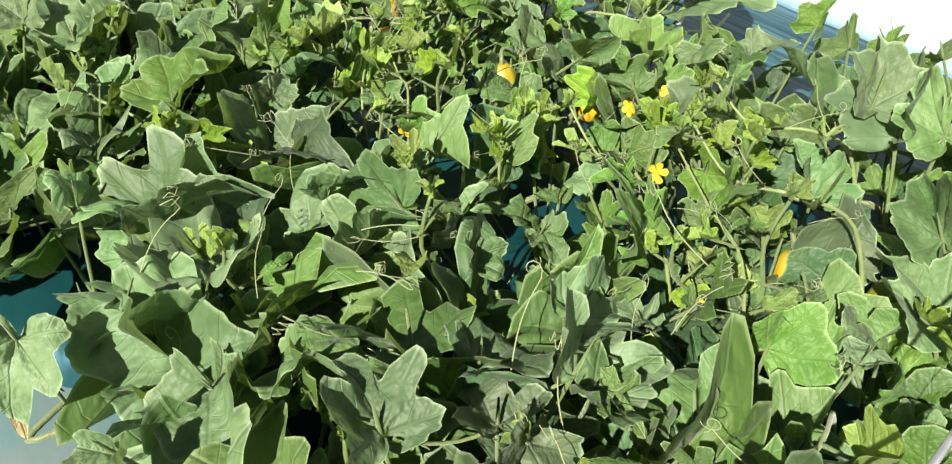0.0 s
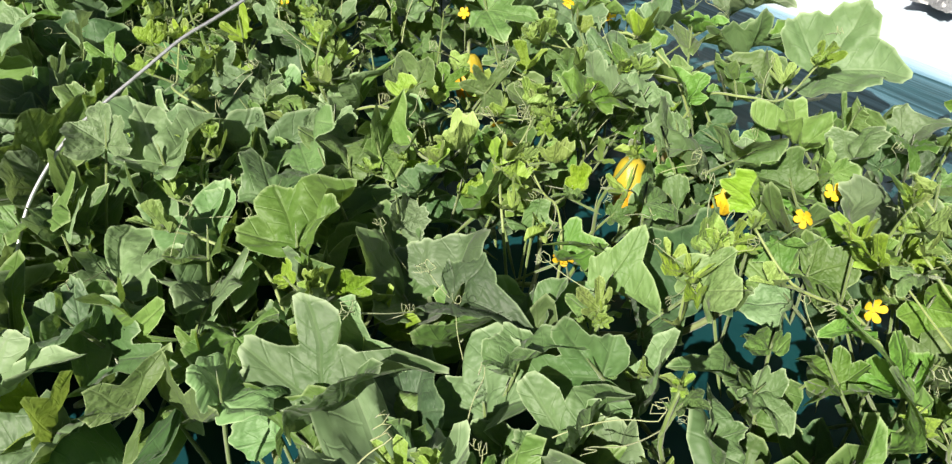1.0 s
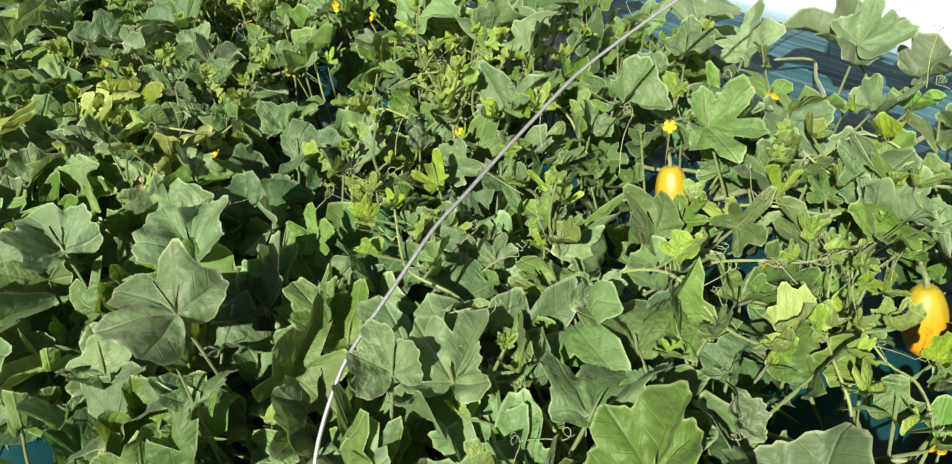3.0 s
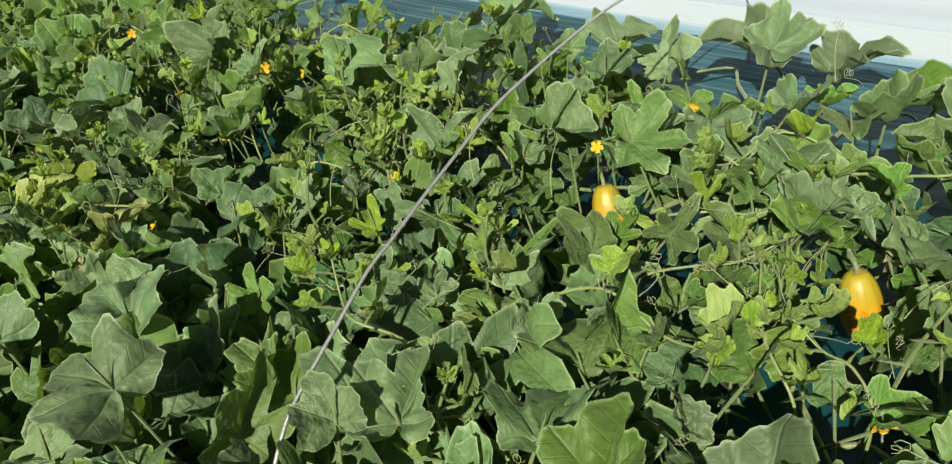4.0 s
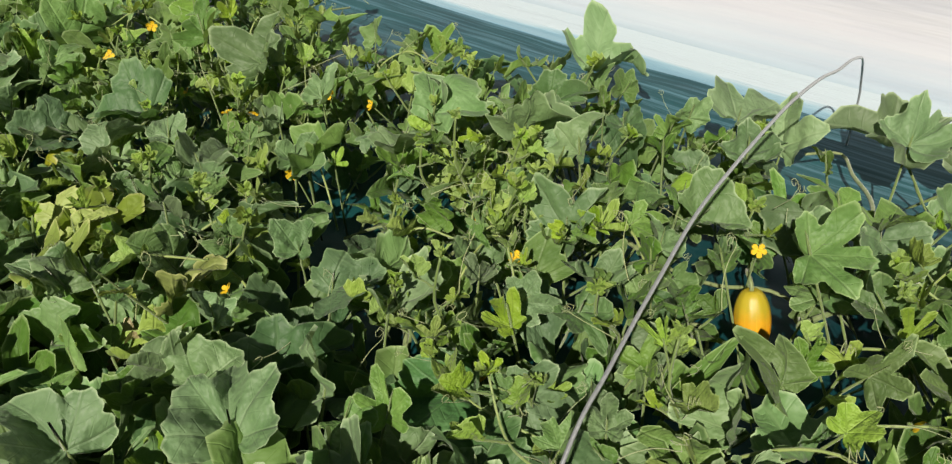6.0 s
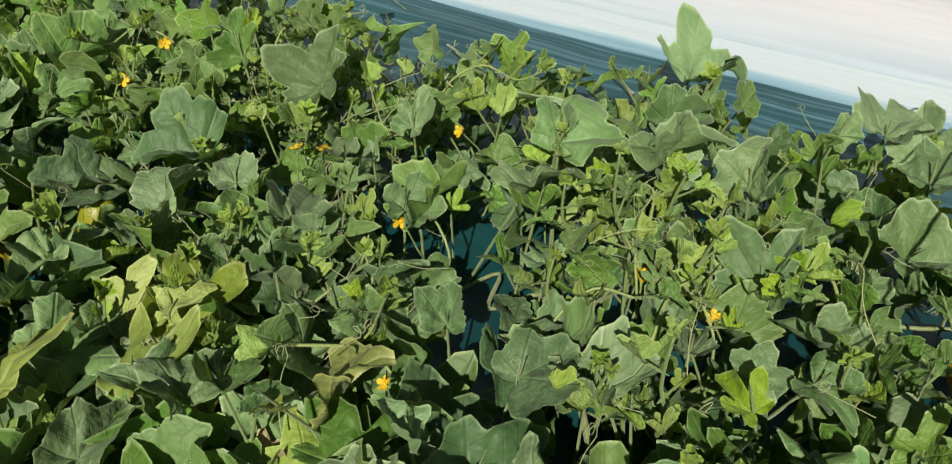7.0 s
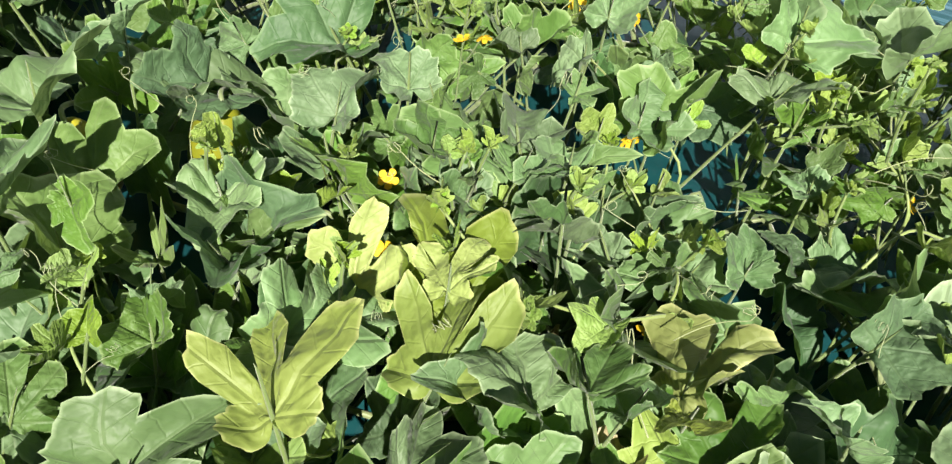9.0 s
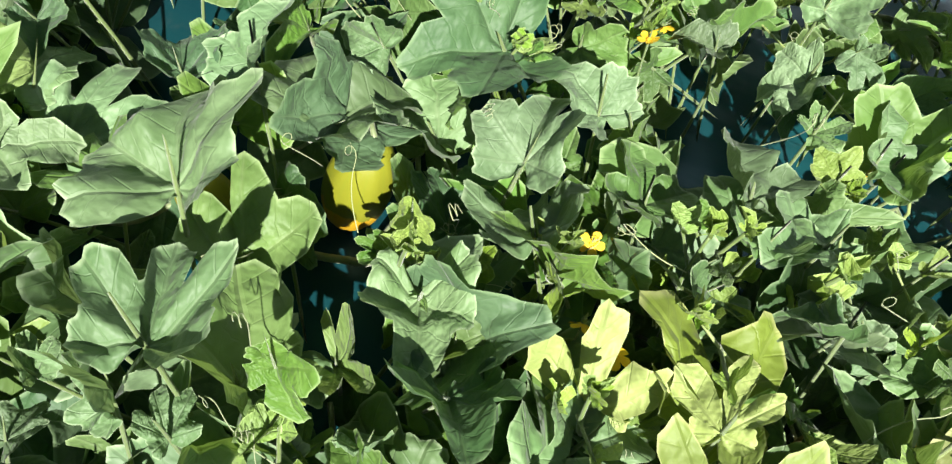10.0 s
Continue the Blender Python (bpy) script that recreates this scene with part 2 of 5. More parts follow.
def soil_material():
    m = Nodes("soil")
    tex = m.node("ShaderNodeTexCoord").outputs["Object"]
    a, b = m.noise(tex, 1.3, 5.0), m.noise(tex, 40.0, 6.0, 0.7)
    col = m.mix(a, rgb(0.10, 0.07, 0.045), rgb(0.19, 0.14, 0.09))
    col = m.mix(m.math("MULTIPLY", b, 0.6), col, rgb(0.05, 0.035, 0.025))
    p = m.node("ShaderNodeBsdfPrincipled", Base_Color=col, Roughness=0.95, Normal=m.bump(b, 0.8, 0.03))
    return m.done(p.outputs[0])


def wire_material():
    m = Nodes("galvanised_wire")
    tex = m.node("ShaderNodeTexCoord").outputs["Object"]
    n = m.noise(tex, 160.0, 4.0, 0.7)
    col = m.mix(n, rgb(0.33, 0.35, 0.36), rgb(0.62, 0.64, 0.66))
    p = m.node("ShaderNodeBsdfPrincipled", Base_Color=col, Metallic=0.75, Normal=m.bump(n, 0.3, 0.002))
    m.set(p, "Roughness", m.math("ADD", 0.35, m.math("MULTIPLY", n, 0.25)))
    return m.done(p.outputs[0])


LEAF = [leaf_material("leaf_mature", (0.128, 0.250, 0.062), (0.226, 0.372, 0.118), (0.37, 0.48, 0.22), (0.36, 0.54, 0.05), 0.33),
        leaf_material("leaf_young", (0.345, 0.455, 0.105), (0.455, 0.565, 0.165), (0.50, 0.60, 0.21), (0.50, 0.62, 0.11), 0.36),
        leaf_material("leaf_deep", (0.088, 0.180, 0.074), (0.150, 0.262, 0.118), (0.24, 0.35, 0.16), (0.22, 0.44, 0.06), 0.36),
        leaf_material("leaf_withered", (0.44, 0.38, 0.18), (0.58, 0.52, 0.30), (0.50, 0.45, 0.28), (0.5, 0.42, 0.15), 0.30),
        leaf_material("leaf_fresh", (0.27, 0.43, 0.085), (0.40, 0.56, 0.150), (0.38, 0.50, 0.17), (0.40, 0.55, 0.07), 0.36),
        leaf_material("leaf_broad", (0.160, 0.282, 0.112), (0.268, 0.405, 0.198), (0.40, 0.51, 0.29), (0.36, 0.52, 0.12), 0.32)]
PETIOLE = stem_material("petiole_green", (0.09, 0.15, 0.034), (0.165, 0.235, 0.068))
VINE = stem_material("vine_green", (0.12, 0.165, 0.06), (0.22, 0.27, 0.125))
TENDRIL = stem_material("tendril_pale", (0.25, 0.32, 0.14), (0.37, 0.42, 0.23))
RUNNER = stem_material("runner_green", (0.17, 0.25, 0.065), (0.27, 0.34, 0.12))
PETAL = petal_material()
MULCH = mulch_material()
AISLE = film_material("pale_aisle_film", (0.06, 0.155, 0.16), (0.18, 0.185, 0.175), 0.5, 0.10)
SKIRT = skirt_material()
WALLFILM = wall_material()
SOIL, WIRE = soil_material(), wire_material()
MELON_RIPE = melon_material("melon_rind_ripe", (0.62, 0.265, 0.008), (0.62, 0.38, 0.03), (0.30, 0.27, 0.02), 0.0)
MELON_TURNING = melon_material("melon_rind_turning", (0.52, 0.31, 0.008), (0.36, 0.33, 0.03), (0.12, 0.165, 0.012), -0.75)
MELON_YELLOW = melon_material("melon_rind_yellow", (0.62, 0.41, 0.012), (0.50, 0.42, 0.05), (0.24, 0.25, 0.02), 0.0)
SCRAP = film_material("grey_scrap_film", (0.08, 0.085, 0.09), (0.20, 0.21, 0.22), 0.3, 0.5)


# ---- building ----
def mesh_of(name, bm, *mats, smooth=True):
    me = bpy.data.meshes.new(name)
    bm.to_mesh(me)
    bm.free()
    for mat in mats:
        me.materials.append(mat)
    if smooth:
        me.polygons.foreach_set("use_smooth", [True] * len(me.polygons))
    return me


def thing(name, data, label, category, group="", kind=""):
    return tagged(new(name, data), label, category, group, kind)


def part(name, data, parent, m=None, label=""):
    """A part of a thing, or of another part: data may be shared. m is its pose in the world."""
    ob = new(name, data)
    ob.parent = parent
    up = parent
    inv = Matrix.Identity(4)
    while up is not None:
        inv = inv @ (up.matrix_parent_inverse @ up.matrix_basis).inverted()
        up = up.parent
    ob.matrix_parent_inverse = inv
    ob.matrix_basis = m if m is not None else Matrix.Identity(4)
    return tagged(ob, label)


def tube(bm, points, radii, sides=6, mat=0):
    """A round stem through the points, closed at its ends."""
    rings = []
    side = Vector((0.3, 0.9, 0.2))
    for i, p in enumerate(points):
        a, b = points[max(i - 1, 0)], points[min(i + 1, len(points) - 1)]
        way = (b - a).normalized()
        side = (side - way * side.dot(way))
        side = side.normalized() if side.length > 1e-6 else way.orthogonal().normalized()
        other = way.cross(side)
        r = radii[i] if isinstance(radii, (list, tuple)) else radii
        rings.append([bm.verts.new(p + (side * math.cos(k * 2 * math.pi / sides) + other * math.sin(k * 2 * math.pi / sides)) * r) for k in range(sides)])
    for u, v in zip(rings, rings[1:]):
        for k in range(sides):
            f = bm.faces.new((u[k], u[(k + 1) % sides], v[(k + 1) % sides], v[k]))
            f.material_index = mat
    bm.faces.new(rings[0][::-1]).material_index = mat
    bm.faces.new(rings[-1]).material_index = mat


def smooth_line(points, steps):
    """Catmull-Rom through the points."""
    out = []
    pts = [points[0]] + list(points) + [points[-1]]
    for a, b, c, d in zip(pts, pts[1:], pts[2:], pts[3:]):
        for i in range(steps):
            t = i / steps
            out.append(0.5 * (2 * b + (c - a) * t + (2 * a - 5 * b + 4 * c - d) * t * t + (3 * b - a - 3 * c + d) * t ** 3))
    return out + [points[-1]]


# ---- leaves ----
# bare film: x, y, radius
BARE = []
BARE += [(0.70, 2.61, 0.035), (0.66, 2.57, 0.025), (0.68, 2.39, 0.025), (0.63, 2.36, 0.017), (0.81, 2.20, 0.033), (0.76, 2.19, 0.023), (0.80, 2.15, 0.026), (0.74, 2.14, 0.018),
         (0.68, 2.06, 0.040), (0.62, 2.05, 0.028), (0.64, 2.07, 0.019), (0.58, 2.06, 0.014), (0.63, 2.20, 0.026), (0.57, 2.18, 0.018), (0.51, 2.17, 0.020), (1.18, 2.03, 0.026),
         (1.12, 2.03, 0.018), (0.56, 2.88, 0.034), (0.53, 2.83, 0.024), (0.61, 2.84, 0.025), (0.57, 2.80, 0.018), (0.72, 1.91, 0.021), (0.66, 1.92, 0.014), (0.63, 2.74, 0.028),
         (0.59, 2.69, 0.020), (0.48, 2.72, 0.023), (0.44, 2.67, 0.016), (0.73, 2.20, 0.050), (0.70, 2.15, 0.035), (0.67, 2.12, 0.047)]
BARE += [(0.80, 2.30, 0.034), (0.76, 2.25, 0.024), (1.18, 1.92, 0.025), (1.13, 1.89, 0.017), (0.77, 1.88, 0.020), (0.73, 1.84, 0.014), (0.55, 1.82, 0.025), (0.51, 1.78, 0.017),
         (0.86, 1.53, 0.030), (0.80, 1.51, 0.021), (0.83, 1.58, 0.019), (0.77, 1.56, 0.013), (0.57, 2.96, 0.038), (0.55, 2.90, 0.027), (0.69, 1.79, 0.015), (0.65, 1.75, 0.010),
         (0.73, 2.27, 0.044), (0.71, 2.22, 0.031), (0.68, 2.10, 0.022), (1.00, 1.23, 0.027), (0.95, 1.21, 0.019), (0.92, 1.21, 0.029), (0.87, 1.19, 0.021), (0.85, 1.12, 0.038),
         (0.79, 1.11, 0.027), (0.87, 1.10, 0.028), (0.81, 1.08, 0.020), (0.76, 1.08, 0.024), (0.86, 1.16, 0.028), (0.81, 1.14, 0.020)]
BARE += [(0.70, 1.43, 0.021), (0.66, 1.39, 0.015), (1.09, 1.90, 0.023), (1.05, 1.86, 0.016), (0.84, 1.30, 0.018), (0.79, 1.27, 0.013), (0.97, 1.60, 0.022), (0.92, 1.56, 0.015),
         (0.90, 1.22, 0.033), (0.83, 1.12, 0.027), (0.78, 1.08, 0.019), (0.87, 0.90, 0.029), (0.82, 0.87, 0.020), (0.91, 0.82, 0.022), (0.85, 0.80, 0.016), (0.24, 1.34, 0.026),
         (0.24, 1.28, 0.019), (0.33, 1.26, 0.022), (0.32, 1.20, 0.015), (1.08, 1.82, 0.032), (1.05, 1.77, 0.023), (1.42, 1.38, 0.026), (1.37, 1.34, 0.018), (1.42, 1.14, 0.029),
         (1.37, 1.11, 0.020), (0.53, 1.28, 0.012), (0.50, 1.22, 0.008), (0.35, 1.41, 0.013), (0.34, 1.35, 0.009), (0.73, 2.56, 0.025)]
BARE += [(0.68, 2.55, 0.018), (0.69, 2.49, 0.027), (0.63, 2.48, 0.019), (0.61, 2.54, 0.020), (0.55, 2.53, 0.014), (0.71, 2.35, 0.022), (0.65, 2.36, 0.015), (0.83, 2.16, 0.031),
         (0.78, 2.18, 0.022), (0.86, 2.11, 0.025), (0.81, 2.13, 0.018), (0.47, 2.20, 0.016), (0.55, 2.78, 0.024), (0.50, 2.74, 0.017), (0.30, 2.58, 0.015), (0.26, 2.54, 0.010),
         (0.20, 2.81, 0.019), (0.19, 2.75, 0.013), (0.31, 2.88, 0.017), (0.28, 2.82, 0.012), (0.88, 2.35, 0.021), (0.82, 2.35, 0.015), (0.42, 2.82, 0.037), (0.39, 2.77, 0.026),
         (0.37, 2.73, 0.020), (0.35, 2.69, 0.016), (0.53, 2.71, 0.036), (0.49, 2.66, 0.025), (0.45, 2.62, 0.020), (0.51, 2.68, 0.028)]
BARE += [(0.44, 2.60, 0.015), (0.71, 2.41, 0.028), (0.66, 2.38, 0.020), (0.85, 2.18, 0.034), (0.74, 2.17, 0.018), (0.83, 2.11, 0.029), (0.77, 2.11, 0.020), (0.72, 2.11, 0.016),
         (0.66, 2.04, 0.029), (0.55, 2.05, 0.016), (0.51, 2.79, 0.022), (0.24, 1.06, 0.029), (0.25, 1.00, 0.020), (0.28, 1.06, 0.023), (0.29, 1.00, 0.016), (0.88, 0.95, 0.021),
         (0.84, 0.91, 0.015), (1.25, 0.74, 0.024), (1.20, 0.72, 0.017), (1.04, 0.62, 0.020), (0.98, 0.60, 0.014), (0.43, 0.82, 0.013), (0.42, 0.76, 0.009)]


def bare(x, y):
    if any(-reach < 0.9 * (x - a) + 0.43 * (y - b) < 0.05 and abs(0.9 * (y - b) - 0.43 * (x - a)) < 0.045 for (a, b), reach in zip(FRUIT, (0.18, 0.05, 0.16, 0.18))):
        return True      # room round the larger fruit
    return any((x - a) ** 2 + (y - b) ** 2 < r * r for a, b, r in BARE)


FRUIT = [(0.919, 1.147), (0.934, 1.530), (0.388, 2.748), (0.478, 2.642), (1.039, 1.082), (0.964, 0.652), (1.006, 0.566)]      # where melons lie


def leaf_outline(theta, wide, lengths, web):
    """Radius of the blade's edge at an angle (degrees from the tip): five round-ended lobes joined by a web, an open notch at the stalk.
    wide: a lobe's half width as a share of its length; web: the radius between the lobes."""
    a = abs(theta)
    t = min(1.0, max(0.0, (a - 112) / 62))
    total = (web * (1 - 0.85 * t * t * (3 - 2 * t))) ** 9
    for v, length in zip((0, 50, 102), lengths):
        off = radians(abs(a - v))
        c, r = length * (1 - wide), length * wide
        s = c * math.sin(off)
        if off < 1.5 and s < r:
            total += ((c * math.cos(off) + math.sqrt(r * r - s * s)) * (1 - 0.14 * off)) ** 9
    return total ** (1 / 9)


def leaf_mesh(rng, wide, web, cup, fold, ruffle, droop, mat, vee, sides=40, rings=(0.3, 0.6, 0.85, 1.0), small=(0.42, 0.64), calm=1.0):
    """A blade one unit from stalk to tip, facing +z, its tip at +y: softly creased, ruffled and toothed at the edge."""
    bm = bmesh.new()
    uv, plan = bm.loops.layers.uv.new("blade"), bm.loops.layers.uv.new("plan")
    share, flat = {}, {}
    lengths = (1.0, rng.uniform(0.76, 0.97), rng.uniform(*small))
    ph = [rng.uniform(0, 6.28) for _ in range(7)]
    seed = rng.uniform(0, 50)
    skew = calm * rng.uniform(-0.16, 0.16)
    bend = calm * rng.uniform(-0.22, 0.22)
    # how far each lobe is raised: tip, shoulders, base
    lift = [rng.uniform(-0.40, 0.2), cup * rng.uniform(-0.2, 1.1), cup * rng.uniform(-0.2, 1.1), cup * rng.uniform(0.1, 1.7), cup * rng.uniform(0.1, 1.7)]
    lift[0] *= calm
    curl = calm * rng.uniform(-0.14, 0.12)
    back = [calm * rng.uniform(-0.1, 0.5) for _ in LOBES]     # how far each lobe's end bends back
    halves = [radians(rng.uniform(0.5, 1.5) * vee) for _ in range(2)]     # how far each half is folded up along the midrib
    centre = bm.verts.new((0, 0, 0))
    grid = []
    for r in rings:
        row = []
        for k in range(sides + 1):
            th = -170 + 340 * k / sides
            edge = leaf_outline(th + 5 * math.sin(radians(2 * th) + ph[5]), wide, lengths, web) * (1 + skew * math.sin(radians(th)))
            rr = edge * r
            if r > 0.8:
                rr *= 1 + r ** 4 * (0.034 * math.sin(radians(th) * sides * 0.29 + ph[6]) + 0.03 * math.sin(radians(th) * 8 + ph[0]))
            x, y = rr * math.sin(radians(th)), rr * math.cos(radians(th))
            lay = (0.5 + 0.4 * x, 0.5 + 0.4 * y)
            weights = [math.exp(-((th - v) / 30) ** 2) for v in LOBES]
            raised = sum(w * l for w, l in zip(weights, lift)) / sum(weights)
            off = min(abs(abs(th) - v) for v in (0, 50, 102)) / 25.0
            off = min(off, 1.0)
            z = fold * rr * off * off * (3 - 2 * off) * (1 - 0.35 * r)
            z += raised * (0.45 * rr + 0.55 * rr * rr)
            z += ruffle * r ** 3 * (math.sin(radians(th) * 5 + ph[1]) + 0.5 * math.sin(radians(th) * 9 + ph[2]))
            z -= droop * max(0.0, y) ** 2.4 + 0.5 * droop * max(0.0, -y) ** 2
            z += curl * r ** 4 - sum(w * l for w, l in zip(weights, back)) / sum(weights) * rr ** 3
            z += 0.17 * noise.noise((2.6 * x + seed, 2.6 * y, 1)) + 0.075 * noise.noise((6 * x, 6 * y, seed))
            phi = halves[0] if x < 0 else halves[1]
            z += math.sin(phi) * (math.sqrt(x * x + 0.06) - 0.245)
            x = x * math.cos(phi) + bend * y * abs(y)
            v = bm.verts.new((x, y, z))
            share[v], flat[v] = (r, k / sides), lay
            row.append(v)
        grid.append(row)
    share[centre], flat[centre] = (0.0, 0.5), (0.5, 0.5)
    for k in range(sides):
        bm.faces.new((centre, grid[0][k + 1], grid[0][k]))
    for u, v in zip(grid, grid[1:]):
        for k in range(sides):
            bm.faces.new((u[k], u[k + 1], v[k + 1], v[k]))
    for f in bm.faces:
        for loop in f.loops:
            loop[uv].uv, loop[plan].uv = share[loop.vert], flat[loop.vert]
    return mesh_of("leaf", bm, mat)


leaf_rng = random.Random(5)


def kinds(sides, rings, green, more, numbers):
    """Blades of each kind: green is the mature leaf's material, more widens the web between the lobes."""
    u = leaf_rng.uniform
    recipes = {
        0: lambda: leaf_mesh(leaf_rng, u(0.265, 0.315), u(0.48, 0.60) + more, 0.50, 0.10, 0.090, u(-0.10, 0.5), green, 32, sides, rings, (0.50, 0.72)),
        1: lambda: leaf_mesh(leaf_rng, u(0.24, 0.29), u(0.40, 0.52) + more, 0.50, 0.10, 0.085, u(-0.15, 0.5), green, 34, sides, rings, (0.48, 0.72)),
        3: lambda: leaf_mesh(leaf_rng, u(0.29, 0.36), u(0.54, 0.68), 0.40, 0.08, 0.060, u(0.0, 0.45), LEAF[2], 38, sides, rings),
        4: lambda: leaf_mesh(leaf_rng, u(0.27, 0.33), u(0.42, 0.56) + more, 0.60, 0.18, 0.085, u(0.2, 0.7), green, 38, sides, rings),
        5: lambda: leaf_mesh(leaf_rng, 0.4, 0.5, 0.9, 0.35, 0.16, 0.8, LEAF[3], 40, sides, rings),
        6: lambda: leaf_mesh(leaf_rng, u(0.24, 0.34), u(0.34, 0.46), 0.8, 0.15, 0.06, u(-0.6, 0.3), LEAF[4], 40, sides, rings),
        7: lambda: leaf_mesh(leaf_rng, u(0.25, 0.30), u(0.40, 0.50) + more, 0.32, 0.08, 0.070, u(-0.1, 0.35), green, 28, sides, rings, (0.30, 0.42)),
    }
    return {k: [recipes[k]() for _ in range(n)] for k, n in numbers.items()}


KINDS = kinds(36, (0.35, 0.7, 1.0), LEAF[0], 0.0, {0: 10, 1: 9, 3: 7, 4: 6, 5: 2, 6: 6, 7: 6})      # the crowd
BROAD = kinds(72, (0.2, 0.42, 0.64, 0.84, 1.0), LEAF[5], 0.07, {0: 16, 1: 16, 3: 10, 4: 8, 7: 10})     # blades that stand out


def calm_leaf(wide, web, cup, ruffle, vee, mat, small=(0.46, 0.66), fold=0.20):
    u = leaf_rng.uniform
    return leaf_mesh(leaf_rng, u(*wide), u(*web), cup, fold, ruffle, u(0.0, 0.22), mat, vee, 80, (0.18, 0.36, 0.54, 0.72, 0.88, 1.0), small, 0.45)


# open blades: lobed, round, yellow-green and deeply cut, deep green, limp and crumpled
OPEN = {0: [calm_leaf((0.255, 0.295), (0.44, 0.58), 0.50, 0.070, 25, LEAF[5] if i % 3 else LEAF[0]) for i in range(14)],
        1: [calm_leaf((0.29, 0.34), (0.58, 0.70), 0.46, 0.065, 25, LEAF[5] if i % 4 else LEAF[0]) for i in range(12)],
        2: [calm_leaf((0.245, 0.275), (0.36, 0.43), 0.24, 0.050, 9, LEAF[1], (0.34, 0.48), 0.05) for i in range(5)],
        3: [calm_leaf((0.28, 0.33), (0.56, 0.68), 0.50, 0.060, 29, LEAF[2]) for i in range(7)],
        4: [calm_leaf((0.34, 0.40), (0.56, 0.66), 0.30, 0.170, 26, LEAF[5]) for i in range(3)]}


def lobed(blade, left, left_reach, right, right_reach):
    """A blade of the same make whose shoulder lobes stand at their own angles (degrees from the tip) and reach their own share of its length."""
    me = blade.copy()
    co = np.empty(len(me.vertices) * 3)
    me.vertices.foreach_get("co", co)
    co = co.reshape(-1, 3)
    turn, far = np.degrees(np.arctan2(co[:, 0], co[:, 1])), np.hypot(co[:, 0], co[:, 1])
    knots = (-180, -102, -50, 0, 50, 102, 180)
    to = (-180, -min(150, left + 54), -left, 0, right, min(150, right + 54), 180)
    reach = np.interp(turn, knots, (0.8, 0.5 + 0.5 * left_reach, left_reach / 0.87, 1.0, right_reach / 0.87, 0.5 + 0.5 * right_reach, 0.8))
    turn = np.radians(np.interp(turn, knots, to))
    co[:, 0], co[:, 1] = far * reach * np.sin(turn), far * reach * np.cos(turn)
    me.vertices.foreach_set("co", co.ravel())
    return me


def petiole_mesh(bend):
    """A leaf stalk one unit high, bowed sideways."""
    bm = bmesh.new()
    pts = [Vector((bend * math.sin(math.pi * t), 0.4 * bend * math.sin(2 * math.pi * t), t)) for t in [i / 6 for i in range(7)]]
    tube(bm, pts, [0.5, 0.42, 0.38, 0.36, 0.36, 0.38, 0.46], 6)
    return mesh_of("petiole", bm, PETIOLE)


PETIOLES = [petiole_mesh(b) for b in (0.14, 0.22, -0.18, 0.3)]


def blade_pose(at, heading, rise, roll, size):
    """Pose of a blade: its tip points along the compass heading (degrees from +x) and rises; roll turns it about its midrib."""
    h, e = radians(heading), radians(rise)
    tip = Vector((math.cos(h) * math.cos(e), math.sin(h) * math.cos(e), math.sin(e)))
    up = Vector((0, 0, 1))
    up = (up - tip * tip.z)
    up = up.normalized() if up.length > 1e-5 else Vector((-1, 0, 0))
    up = Matrix.Rotation(radians(roll), 3, tip) @ up
    side = tip.cross(up)
    m = Matrix((side, tip, up)).transposed().to_4x4()
    return Matrix.Translation(at) @ m @ Matrix.Scale(size, 4)


def stalk_pose(a, b, thick):
    """Pose that lays the unit stalk from a to b."""
    way = b - a
    q = way.to_track_quat("Z", "X").to_matrix().to_4x4()
    return Matrix.Translation(a) @ q @ Matrix.Diagonal((thick, thick, way.length, 1))


def add_leaf(plant, rng, at, heading, rise, roll, size, kind, foot=None, label="", shapes=KINDS):
    leaf = part("leaf", rng.choice(shapes[kind]), plant, blade_pose(at, heading, rise, roll, size), label)
    if foot is None:
        way = radians(heading + 180 + rng.uniform(-60, 60))
        foot = Vector((at.x, at.y, min(at.z * 0.4, 0.012 + rng.uniform(0, 0.03)))) + Vector((math.cos(way), math.sin(way), 0)) * rng.uniform(0.02, 0.09) * min(1.0, at.z / 0.1)
    if bare(foot.x, foot.y):
        foot = Vector((at.x, at.y, min(at.z * 0.4, 0.03)))
    for a, b in FRUIT:
        away = Vector((foot.x - a, foot.y - b, 0))
        if foot.z < 0.05 and away.length < 0.07:
            foot = foot + (away.normalized() if away.length > 0.01 else Vector((0.7, 0.7, 0))) * 0.07
    part("petiole", rng.choice(PETIOLES), leaf, stalk_pose(foot, at, 0.0036 + 0.018 * size))
    return leaf


# ---- flowers, tendrils, fruit ----
def flower_mesh(rng):
    bm = bmesh.new()
    for k in range(5):
        a = k * 2 * math.pi / 5 + rng.uniform(-0.12, 0.12)
        rise = rng.uniform(0.1, 0.45)
        rows = []
        for i, (r, w) in enumerate(((0.12, 0.10), (0.45, 0.30), (0.78, 0.38), (0.95, 0.28), (1.05, 0.06))):
            row = []
            for s in (-1, 0, 1):
                p = Vector((r, w * s, rise * r * r + 0.06 * abs(s) * math.sin(3 * r + k) - 0.05 * (s == 0)))
                row.append(bm.verts.new(Matrix.Rotation(a, 3, "Z") @ p))
            rows.append(row)
        for u, v in zip(rows, rows[1:]):
            for s in range(2):
                bm.faces.new((u[s], u[s + 1], v[s + 1], v[s]))
    return mesh_of("flower", bm, PETAL)


